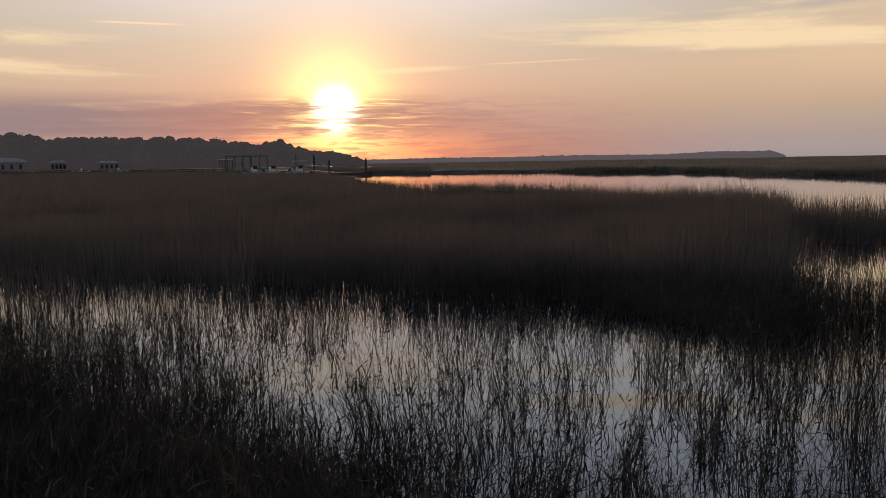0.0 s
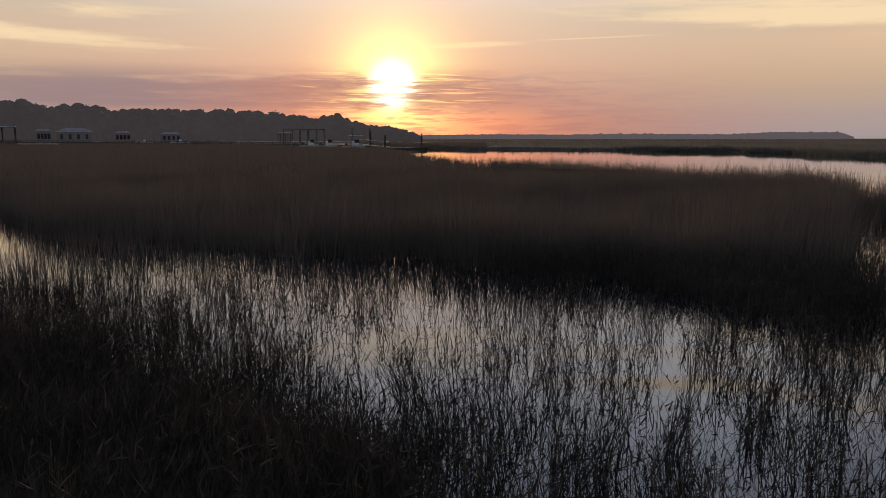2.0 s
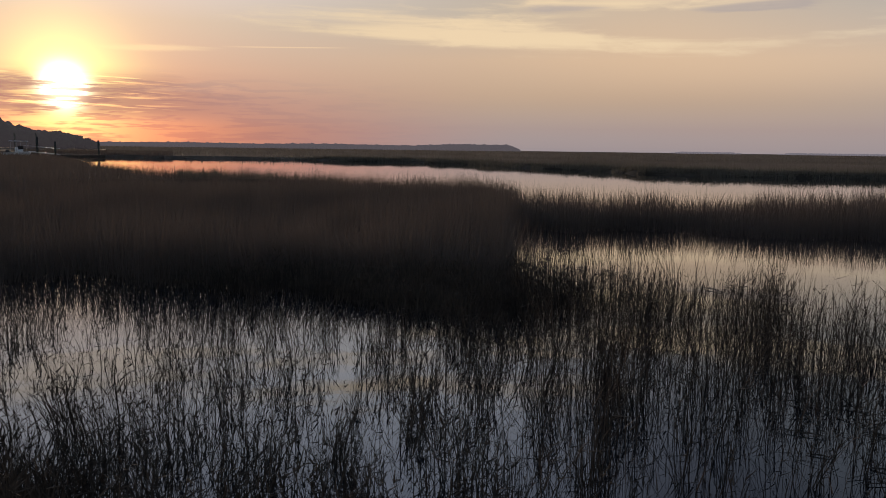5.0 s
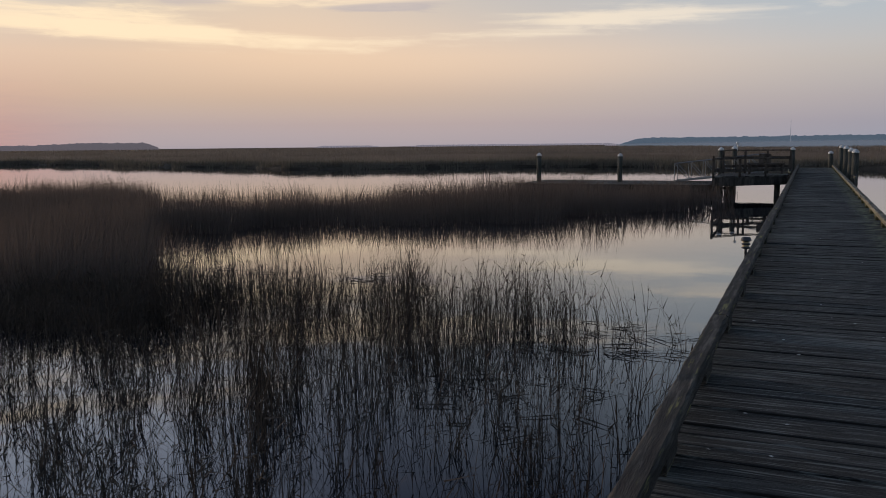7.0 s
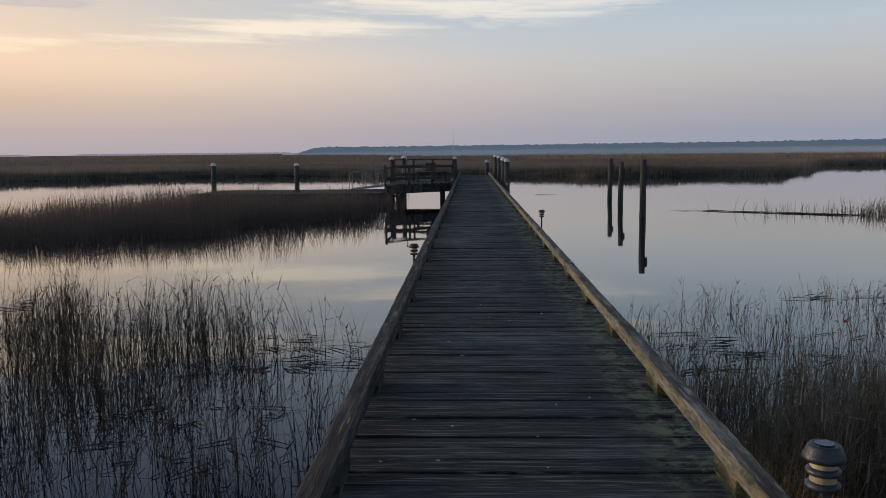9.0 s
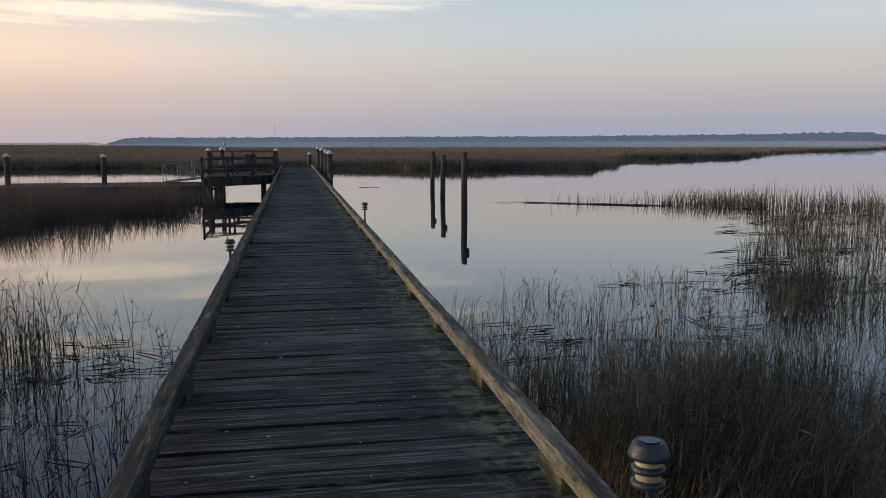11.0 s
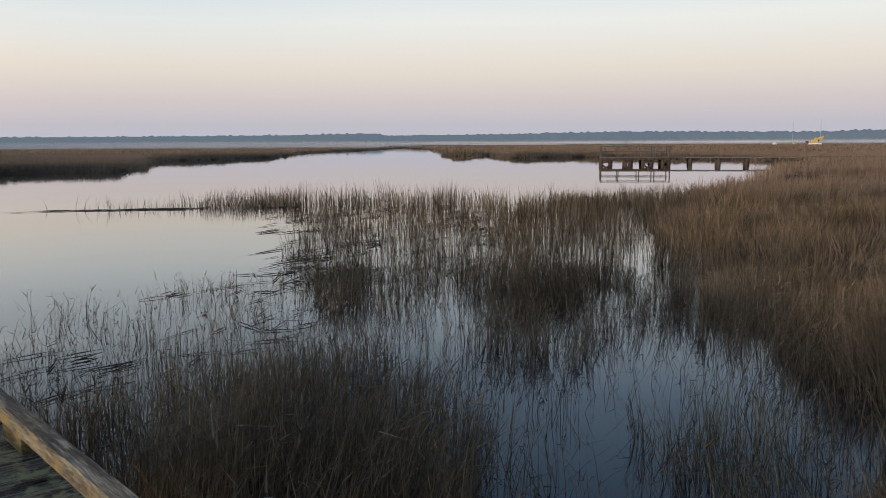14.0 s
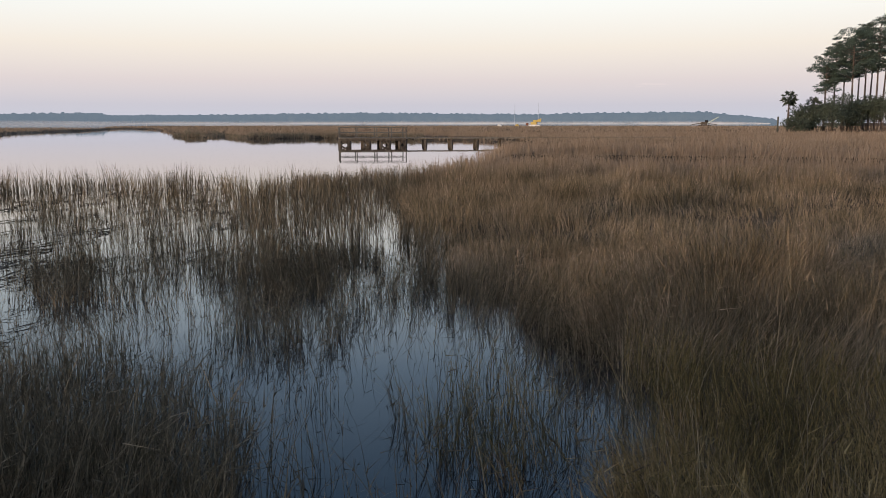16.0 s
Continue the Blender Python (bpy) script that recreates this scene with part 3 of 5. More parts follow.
DENSE_RIGHT = [(2.6, -1.0), (3.5, 1.9), (4.3, 2.2), (5.5, 2.3), (6.9, 3.05), (7.8, 4.0), (8.7, 5.2), (9.6, 6.15), (11.0, 7.25), (12.9, 8.75), (15.4, 10.65), (23.5, 16.4), (30, 18.8), (37, 20.6), (46, 24.5), (60, 31.5), (90, 30), (400, 60), (400, -300), (2.6, -300)]
CLUMP_RIGHT = [(1.7, 6.8), (1.6, 4.2), (2.3, 3.4), (3.3, 3.9), (4.1, 4.9), (4.9, 6.2), (5.4, 7.6), (3.4, 7.9)]
CLUMP_CORE = [(1.45, 4.7), (1.7, 5.4), (2.2, 6.0), (3.0, 6.2), (3.9, 5.6), (3.8, 4.7), (3.3, 3.9), (2.8, 3.3), (2.0, 3.4)]
FRINGE_LEFT = [(-19, -3.6), (-13, -1.5), (-9.6, 0.3), (-7.6, 1.3), (-5.6, 2.2), (-4.0, 2.7), (-2.5, 2.4), (-1.3, 1.0), (-1.4, -1), (-8, -1)]
FRINGE_RIGHT = [(4.6, 2.2), (5.8, 2.6), (6.6, 3.5), (7.4, 4.7), (8.4, 5.9), (9.6, 6.9), (12.0, 8.6), (13.0, 8.8), (9.6, 6.0), (7.8, 3.8), (6.2, 2.2)]
POOL = [(5.2, 2.9), (6.6, 3.3), (7.4, 4.2), (8.2, 5.6), (7.3, 6.2), (5.8, 5.3), (4.5, 4.2)]
GREEN_TUFT = [(4.3, 2.5), (5.0, 2.6), (6.1, 3.3), (6.3, 4.1), (5.4, 4.2), (4.6, 3.6)]
SPARSE_RIGHT = [(1.5, 2.8), (4.6, 1.9), (9.0, 4.6), (8.8, 6.2), (12, 9.0), (9.2, 8.0), (8.0, 9.0), (7.0, 11.8), (5.6, 12.2), (3.0, 11.4), (1.7, 9.5)]


def far_land(x, y):
    az = np.degrees(np.arctan2(x, y))
    r = np.hypot(x, y)
    edge = np.interp(az, FAR_AZ, FAR_R) * (1 + 0.035 * (value_noise(x, y, 9, 5) - 0.5) * 2)
    return r > edge


def cover(x, y):
    """How thickly the grass stands at each point of the plan, 0 to 1."""
    k = 0.06 * np.hypot(x, y)
    k = np.minimum(k, 2.5)
    wx = x + (value_noise(x, y, 1.3, 1) - 0.5) * k + (value_noise(x, y, 0.45, 8) - 0.5) * 0.35
    wy = y + (value_noise(x, y, 1.3, 2) - 0.5) * k + (value_noise(x, y, 0.45, 9) - 0.5) * 0.35
    clump = value_noise(x, y, 0.55, 3)
    tuft = value_noise(x, y, 1.7, 4)
    c = np.zeros(np.shape(x))
    c = np.where(inside(wx, wy, SPARSE_LEFT), (0.03 + 0.33 * np.clip(clump * 0.6 + tuft * 0.6 - 0.36, 0, 1)) * np.interp(x / np.maximum(y, 0.1), [-1.1, -0.9, -0.5, -0.38, -0.2], [1.0, 1.35, 1.35, 2.0, 0.9]), c)
    c = np.where(inside(wx, wy, MEDIUM_NEAR_LEFT), 0.10 + 0.42 * np.clip(clump * 0.7 + tuft * 0.5 - 0.38, 0, 1), c)
    c = np.where(inside(wx, wy, FRINGE_LEFT), 0.18 + 0.6 * np.clip(clump * 0.6 + tuft * 0.5 - 0.3, 0, 1), c)
    c = np.where(inside(wx, wy, SPARSE_RIGHT), (0.03 + 0.55 * np.clip(clump * 0.5 + tuft * 0.5 - 0.46, 0, 1)) * np.interp(y, [8, 9.5], [1.0, 0.65]), c)
    c = np.where(inside(wx, wy, MEDIUM_LEFT), np.clip(0.25 + 0.7 * (clump - 0.42) * (tuft + 0.4), 0.10, 0.6), c)
    c = np.where(inside(wx, wy, MID_RIGHT), np.clip(0.24 + 0.4 * (clump - 0.42) * (tuft + 0.4), 0.10, 0.38), c)
    c = np.where(inside(wx, wy, MID_BANK), np.clip(0.15 + 0.5 * clump, 0, 0.6), c)
    c = np.where(inside(wx, wy, FRINGE_RIGHT), 0.14 + 0.5 * np.clip(clump * 0.6 + tuft * 0.5 - 0.3, 0, 1), c)
    c = np.where(inside(wx, wy, STRIP_RIGHT), np.clip(0.36 + 0.6 * (tuft - 0.4), 0.15, 0.9) * np.interp(x, [9, 12, 15], [0.15, 0.35, 1.0]), c)
    c = np.where(inside(wx, wy, GREEN_TUFT), np.clip(0.14 + 0.42 * clump, 0, 0.7), c)
    c = np.where(inside(wx, wy, CLUMP_RIGHT), np.clip(0.22 + 0.7 * (clump * tuft) * 1.5, 0, 0.85), c)
    c = np.where(inside(wx, wy, CLUMP_CORE), np.clip(0.2 + 0.42 * clump, 0, 1), c)
    c = np.where(inside(wx, wy, DENSE_CHANNEL), np.clip(0.24 + 0.5 * clump * (tuft + 0.3), 0.24, 0.6), c)
    c = np.where(inside(x, y, POOL), c * 0.4, c)
    c = np.where(inside(x, y, MEDIUM_LEFT) | inside(x, y, MEDIUM_NEAR_LEFT), c * np.clip(2.0 * value_noise(x, y, 0.6, 12) - 0.05, 0.3, 1.5), c)
    c = np.where(c < 0.4, c * np.where(x < 0, np.clip(6.4 * value_noise(x, y, 0.2, 6) - 2.3, 0.0, 3.2), np.clip(4.4 * value_noise(x, y, 0.17, 6) - 1.3, 0.02, 2.8)), c)
    dense = inside(wx, wy, DENSE_LEFT) | inside(wx, wy, CORNER_LEFT) | (inside(wx, wy, MID_BANK) & (x + 0.13 * y < 0.0)) | inside(wx, wy, DENSE_NEAR_LEFT) | inside(wx, wy, DENSE_RIGHT) | far_land(wx, wy)
    c = np.where(dense, np.clip(0.3 + 0.95 * (0.5 * tuft + 0.5 * clump), 0, 1), c)
    dock = (np.abs(x - 0.27) < 1.0) & (y > -14.5) & (y < 49)
    landing = ((x > -13) & (x < 0) & (y > 34.4) & (y < 39.6)) | ((x > -8.5) & (x < 0) & (y > 32.4) & (y < 39.6))
    return np.where(dock | landing, 0.0, c)


def solid_land(x, y):
    """Ground above the tide: the far marsh."""
    return (far_land(x, y) | inside(x, y, DENSE_RIGHT) | inside(x, y, DENSE_LEFT)) & (np.hypot(x, y) > 45)


def thatch(x, y):
    """Old matted leaves just above the tide inside the thick stands."""
    r = np.hypot(x, y)
    k = 0.35 + 0.03 * r
    res = np.ones(np.shape(x), bool)
    for dx, dy in ((1, 0), (-1, 0), (0, 1), (0, -1)):
        p, q = x + dx * k, y + dy * k
        res &= inside(p, q, DENSE_LEFT) | inside(p, q, DENSE_RIGHT) | inside(p, q, DENSE_NEAR_LEFT)
    return res & (r < 70) & (np.abs(x - 0.27) > 1.3)


# ------------------------------------------------------------------ ground and water


def land_height(x, y):
    """Height of the marsh floor."""
    land = np.zeros(np.shape(x))
    for dx, dy in ((0, 0), (1.2, 0), (-1.2, 0), (0, 1.2), (0, -1.2)):
        land += solid_land(x + dx, y + dy) / 5.0
    return -0.55 + land * (0.82 + 0.10 * value_noise(x, y, 14, 21) + 0.08 * value_noise(x, y, 3.0, 22)), land


def ground_sheet():
    rings = np.concatenate([[0.6], np.geomspace(1.5, 20, 60), np.geomspace(20.8, 420, 110), np.geomspace(460, 4600, 26)])
    n = 580
    a = np.linspace(-math.pi, math.pi, n, endpoint=False)
    R, A = np.meshgrid(rings, a, indexing="ij")
    x, y = R * np.sin(A), R * np.cos(A)
    z, land = land_height(x, y)
    z = z + 0.05 * value_noise(x, y, 2.0, 23)
    z = np.where(thatch(x, y) & (land < 0.5), 0.02 + 0.10 * value_noise(x, y, 1.1, 25), z)
    open_bay = (np.degrees(A) > -13) & (np.degrees(A) < 84) & (R > np.interp(np.degrees(A), [-13, -3, 37, 40], [800, 330, 300, 560]))
    z = np.where(open_bay, -0.5, np.where(R > 430, 0.25 + 0.2 * value_noise(x, y, 40, 24), z))
    verts = np.stack([x, y, z], -1).reshape(-1, 3)
    i, j = np.meshgrid(np.arange(len(rings) - 1), np.arange(n), indexing="ij")
    p, q = i * n + j, i * n + (j + 1) % n
    t = np.concatenate([np.stack([p, p + n, q], -1).reshape(-1, 3), np.stack([q, p + n, q + n], -1).reshape(-1, 3)])
    me = raw_mesh("ground", verts, t, MUD)
    me.polygons.foreach_set("use_smooth", [True] * len(me.polygons))
    return me


tagged(new("ground", ground_sheet()), "brown tidal marsh flats reaching to the horizon", "ground", kind="structure")


def water_sheet():
    n, R = 96, 4700.0
    v = [(0, 0, 0)] + [(R * math.sin(2 * math.pi * k / n), R * math.cos(2 * math.pi * k / n), 0) for k in range(n)]
    return raw_mesh("water", v, [(0, 1 + (k + 1) % n, 1 + k) for k in range(n)], WATER)


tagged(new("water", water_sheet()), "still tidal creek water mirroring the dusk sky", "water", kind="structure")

# ------------------------------------------------------------------ grass


def scatter(per_m2, r0, r1, az0, az1, fall=0.0):
    """Random places in a ring sector, kept where the cover says so. fall: how fast they thin out with distance."""
    a0, a1 = radians(az0), radians(az1)
    n = int(0.5 * (a1 - a0) * (r1 * r1 - r0 * r0) * per_m2)
    r = np.sqrt(rng.uniform(r0 * r0, r1 * r1, n))
    a = rng.uniform(a0, a1, n)
    x, y = r * np.sin(a), r * np.cos(a)
    keep = rng.uniform(0, 1, n) < cover(x, y) * (r0 / r) ** fall
    return x[keep], y[keep]


def blades(name, x, y, height, width, mat, label, spread=0.22, joints=2, floor=None, droop=0.35, sprigs=0, tussock=0.0, sway=0.45):
    """Upright leaves and stems as one mesh; each is a narrow, bent, pointed strip."""
    n = len(x)
    hgt = height * rng.uniform(0.42, 1.15, n) * (0.48 + 0.50 * value_noise(x, y, 2.3, 31) + 0.46 * value_noise(x, y, 0.8, 32))
    hgt *= 1 - 0.5 * tussock + tussock * value_noise(x, y, 1.5, 35)
    wid = width * rng.uniform(0.6, 1.35, n)
    yaw = rng.uniform(0, math.pi, n)
    lean = rng.normal(0, spread, n)
    to = rng.uniform(0, 2 * math.pi, n)
    lx = np.sin(to) * lean + (value_noise(x, y, 0.9, 33) - 0.45) * sway
    ly = np.cos(to) * lean + (value_noise(x, y, 0.9, 34) - 0.5) * sway
    bend = 1 + droop * rng.uniform(0, 1, n)
    z0 = np.full(n, -0.12) if floor is None else floor
    dx, dy = np.cos(yaw) * wid / 2, np.sin(yaw) * wid / 2
    rows = []
    for u in np.linspace(0, 1, joints + 1):
        cx, cy = x + lx * hgt * u ** 1.6 * bend, y + ly * hgt * u ** 1.6 * bend
        cz = z0 + (hgt + 0.12) * u * (1 - 0.25 * np.abs(lean) * u)
        if u < 1:
            k = 1 - 0.55 * u
            rows += [np.stack([cx - dx * k, cy - dy * k, cz], -1), np.stack([cx + dx * k, cy + dy * k, cz], -1)]
        else:
            rows.append(np.stack([cx, cy, cz], -1))
    m = len(rows)
    verts = np.stack(rows, 1).reshape(-1, 3)
    base = np.arange(n)[:, None] * m
    tri = []
    for j in range(joints - 1):
        a = 2 * j
        tri += [base + np.array([a, a + 1, a + 3]), base + np.array([a, a + 3, a + 2])]
    a = 2 * (joints - 1)
    tri.append(base + np.array([a, a + 1, a + 2]))
    tri = np.concatenate(tri)
    for _ in range(sprigs):
        # short side leaves standing off the stems
        u = rng.uniform(0.25, 0.9, n)
        px, py, pz = x + lx * hgt * u ** 1.6 * bend, y + ly * hgt * u ** 1.6 * bend, z0 + (hgt + 0.12) * u * (1 - 0.25 * np.abs(lean) * u)
        ln, a, rise = hgt * rng.uniform(0.06, 0.36, n), rng.uniform(0, 2 * math.pi, n), rng.uniform(0.1, 1.3, n)
        qx, qy, qz = px + np.sin(a) * np.cos(rise) * ln, py + np.cos(a) * np.cos(rise) * ln, pz + np.sin(rise) * ln
        w = np.broadcast_to(wid, (n,)) * rng.uniform(0.4, 0.9, n)
        k = len(verts)
        verts = np.concatenate([verts, np.stack([np.stack([px + np.cos(a) * w, py - np.sin(a) * w, pz], -1), np.stack([px - np.cos(a) * w, py + np.sin(a) * w, pz + w], -1),
                                                 np.stack([qx, qy, qz], -1)], 1).reshape(-1, 3)])
        tri = np.concatenate([tri, k + np.arange(n)[:, None] * 3 + np.array([0, 1, 2])])
    ob = new(name, raw_mesh(name, verts, tri, mat))
    return tagged(ob, label, "grass", kind="stuff")


def standing_out(x, y):
    """Grass of the high marsh; the rest stands in the tide."""
    return inside(x, y, DENSE_RIGHT) | inside(x, y, GREEN_TUFT)


def field(name, mat, label, per_m2, r0, r1, az0, az1, height, width, fall=0.0, joints=2, spread=0.2, sprigs=0, tussock=0.0, sway=0.45, high=None, only=None):
    x, y = scatter(per_m2, r0, r1, az0, az1, fall)
    if high is not None:
        k = standing_out(x, y) == high
        x, y = x[k], y[k]
    if only is not None:
        k = only(x, y)
        x, y = x[k], y[k]
    dist = np.hypot(x, y)
    w = np.maximum(width, dist * 0.00055)
    hump = np.maximum(-0.12, land_height(x, y)[0] - 0.04)
    tall = height * (0.74 + 0.3 * np.minimum(1.0, cover(x, y) * 1.6))
    return blades(name, x, y, tall, w, mat, label, spread, joints, hump, sprigs=sprigs, tussock=tussock, sway=sway)


def bank_edge(x, y):
    """The wet, shade-painted rim of the far marsh, a few metres wide."""
    r = np.maximum(1.0, np.hypot(x, y))
    k = 1 - (2.0 + 5.0 * value_noise(x, y, 12, 61)) / r
    return ~far_land(x * k, y * k)


def short_of_bay(x, y):
    """The marsh ends where the open bay begins."""
    az = np.degrees(np.arctan2(x, y))
    return np.hypot(x, y) < np.interp(az, [-13.5, -13, -3, 37, 40, 84, 85], [5000, 780, 320, 290, 550, 550, 5000])


def undergrowth(name, mat, label, poly, per_m2, height, width):
    """Short thick leaves low down inside a stand."""
    xs, ys = [p[0] for p in poly], [p[1] for p in poly]
    n = int((max(xs) - min(xs)) * (max(ys) - min(ys)) * per_m2)
    x, y = rng.uniform(min(xs), max(xs), n), rng.uniform(min(ys), max(ys), n)
    keep = inside(x, y, poly) & (rng.uniform(0, 1, n) < cover(x, y) * 1.1)
    return blades(name, x[keep], y[keep], height, width, mat, label, 0.4, 2, None, 0.8)


field("rush_stems", RUSH, "dark rush stems standing in shallow water", 680, 1.6, 13, -110, -44, 0.48, 0.0074, joints=3, spread=0.42, sprigs=3, sway=0.55)
field("tall_rush_stems", RUSH, "tall dark rush stems standing beside the boardwalk", 430, 1.6, 13, -44, -2, 0.78, 0.0068, joints=3, spread=0.24, sprigs=2, sway=0.4)
field("golden_cordgrass", OLIVE, "golden brown cordgrass at the edge of the pool", 1300, 1.6, 7.5, 2, 98, 0.58, 0.0044, joints=3, spread=0.34, sprigs=1, tussock=0.9, sway=1.0, high=True)
field("cordgrass", GRASS, "brown winter cordgrass at the edge of the marsh", 1220, 7.5, 14, 2, 96, 0.58, 0.0044, joints=3, spread=0.36, sprigs=1, tussock=0.9, sway=1.1, high=True)
field("tide_grass", TIDEGRASS, "dark wet cordgrass in shallow water, partly shade in its colour", 1150, 1.6, 14, 2, 98, 0.62, 0.0054, joints=3, spread=0.30, sprigs=2, tussock=0.5, sway=0.55, high=False)
field("rush_bed", REEDBED, "dense dark rushes beside the creek", 340, 13, 40, -110, -2, 0.95, 0.012, fall=0.7, joints=2)
field("cordgrass_bed", GRASS, "dense brown cordgrass on the marsh", 350, 14, 36, 2, 96, 0.56, 0.007, fall=0.7, joints=2, spread=0.34, tussock=0.9, sway=1.0, high=True)
# darker than cordgrass_bed to imitate side light on this stretch
field("tide_grass_bed", TIDEGRASS, "dark cordgrass along the creek", 260, 14, 36, 2, 96, 0.68, 0.010, fall=0.7, joints=2, spread=0.26, tussock=0.5, high=False)
field("dry_cordgrass", MEADOW, "pale dry cordgrass on the marsh", 95, 30, 50, 2, 96, 0.70, 0.015, fall=0.7, joints=2, tussock=0.6)
field("rush_meadow", REEDBED, "dark rush meadow beyond the pond", 36, 40, 240, -110, -66, 0.62, 0.034, fall=0.9, joints=1)
field("dark_meadow", FARGRASS, "wide dark brown marsh meadow across the creek", 54, 46, 150, -66, 40, 0.36, 0.024, fall=0.9, joints=1, tussock=0.5)
field("bank_grass", SHADED_WETBANK, "dark wet grass with painted shade along the rim of the far marsh", 110, 46, 150, -66, 58, 0.56, 0.02, fall=0.6, joints=1, only=bank_edge)
field("marsh_meadow", MEADOW, "wide pale brown marsh meadow", 36, 46, 150, 40, 96, 0.42, 0.028, fall=0.9, joints=1, tussock=0.5)
field("far_dark_marsh", FARGRASS, "far dark brown marsh grass", 1.6, 150, 420, -70, 4, 0.62, 0.13, fall=1.0, joints=1, only=short_of_bay)
field("outer_dark_marsh", FARGRASS, "dark brown marsh reaching to the horizon", 0.16, 420, 1450, -71, -3, 0.7, 0.7, fall=1.0, joints=1, only=short_of_bay)
field("far_marsh", MEADOW, "far pale brown marsh grass", 1.6, 150, 420, 4, 98, 0.62, 0.13, fall=1.0, joints=1, only=short_of_bay)
field("marsh_behind", GRASS, "brown marsh grass behind the boardwalk", 3, 3, 60, 96, 250, 0.7, 0.04, joints=1)
undergrowth("rush_undergrowth", RUSH, "short dark leaves low in the rushes", [(-13, -7), (-11.0, -2.7), (-9.0, -1.0), (-6.9, 0.55), (-5.1, 1.3), (-3.0, 1.3), (-1.4, -0.6), (-2, -7)], 950, 0.46, 0.0065)
undergrowth("clump_undergrowth", TIDEGRASS, "short dark leaves low in the clump", CLUMP_CORE, 1500, 0.42, 0.0065)
undergrowth("tuft_undergrowth", GRASS, "short leaves low in the cordgrass", [(3.4, 1.0), (4.3, 2.2), (6.5, 3.3), (8.6, 5.7), (12.2, 8.2), (15, 8), (10, 0), (4, 0)], 420, 0.40, 0.007)

# bent and broken stems leaning over the open water
bx, by = scatter(80, 1.8, 13, -118, 112)
blades("broken_stems", bx, by, 0.5, 0.0055, RUSH, "bent and broken dead stems over the water", 0.75, 3, None, 0.9, sprigs=1)
# pale flower stalks standing over the brown field
qx, qy = scatter(26, 3.6, 16, 50, 112)
blades("pale_stalks", qx, qy, 0.82, 0.0065, STRAW, "pale dry stalks standing over the marsh grass", 0.3, 3, None, 0.5)

# a few pale stalks bent down over the clump beside the curb
ux, uy = rng.uniform(1.7, 3.4, 26), rng.uniform(2.9, 4.1, 26)
blades("bent_straws", ux, uy, 0.55, 0.005, STRAW, "pale dead stalks bent over beside the curb", 1.1, 4, None, 1.6)


def litter(name, label, poly, per_m2, heading, turn, length, width):
    """Dead reeds afloat, lying mostly one way."""
    xs, ys = [p[0] for p in poly], [p[1] for p in poly]
    n = int((max(xs) - min(xs)) * (max(ys) - min(ys)) * per_m2)
    x, y = rng.uniform(min(xs), max(xs), n), rng.uniform(min(ys), max(ys), n)
    keep = inside(x, y, poly) & (value_noise(x, y, 0.7, 41) * value_noise(x, y, 2.2, 42) > 0.13)
    x, y = x[keep], y[keep]
    n = len(x)
    a = np.radians(heading) + rng.normal(0, turn, n)
    ln, wd = length * rng.uniform(0.3, 1.2, n), width * rng.uniform(0.6, 1.5, n)
    ux, uy = np.sin(a) * ln / 2, np.cos(a) * ln / 2
    sx_, sy_ = np.cos(a) * wd / 2, -np.sin(a) * wd / 2
    z = rng.uniform(0.004, 0.016, n)
    tilt = rng.uniform(0, 0.02, n)
    v = np.stack([np.stack([x - ux - sx_, y - uy - sy_, z], -1), np.stack([x - ux + sx_, y - uy + sy_, z], -1),
                  np.stack([x + ux + sx_ * 0.4, y + uy + sy_ * 0.4, z + tilt], -1), np.stack([x, y, z + wd * 0.7], -1)], 1).reshape(-1, 3)
    b = np.arange(n)[:, None] * 4
    t = np.concatenate([b + np.array(k) for k in ((0, 1, 3), (1, 2, 3), (2, 0, 3))])
    tagged(new(name, raw_mesh(name, v, t, WRACK)), label, "reed litter", kind="stuff")


litter("reed_litter", "dark dead reeds floating among the stems", [(1.9, 8.8), (3.0, 11.0), (5.4, 12.6), (8.2, 13.6), (9.2, 12.4), (7.2, 9.8), (4.8, 8.4), (2.4, 7.6)], 10, 72, 0.45, 0.7, 0.017)
litter("reed_litter", "dead reeds floating in the thin grass", [(6.5, 12), (10, 18), (12, 22), (17, 24), (20, 22), (14, 14), (9, 10)], 4, 74, 0.2, 1.2, 0.022)
litter("reed_litter", "long raft of dead reeds on the creek", [(6.9, 30.2), (8.6, 29.9), (13, 27.4), (16, 25.6), (15.6, 25.0), (12.6, 26.6), (8.4, 29.5), (6.9, 30.0)], 30, 118, 0.2, 1.2, 0.018)
litter("reed_litter", "dead reeds floating beside the boardwalk", [(-3.4, 9.6), (-1.2, 9.9), (-0.9, 8.2), (-2.8, 7.9)], 26, 85, 0.7, 0.5, 0.014)
litter("reed_litter", "dead reeds floating in the rushes", [(-5.2, 7.0), (-1.6, 7.4), (-1.4, 5.4), (-4.6, 5.2)], 16, 85, 0.8, 0.42, 0.013)
litter("reed_litter", "dead reeds along the edge of the pond", [(-12, 11.6), (-6.4, 12.2), (-6.4, 11.2), (-11.4, 11.0)], 9, 85, 0.3, 0.7, 0.02)
litter("reed_litter", "dead reeds floating in the channel", [(7, 7), (12.8, 10.4), (14, 10.2), (9.5, 6.4), (5.5, 5.8)], 14, 60, 0.5, 0.45, 0.014)

# ------------------------------------------------------------------ boardwalk
DECK, LEFT, RIGHT = 0.85, -0.66, 1.19
boardwalk = thing("boardwalk", "weathered grey timber boardwalk on piles over the marsh", "boardwalk")
END = 47.0


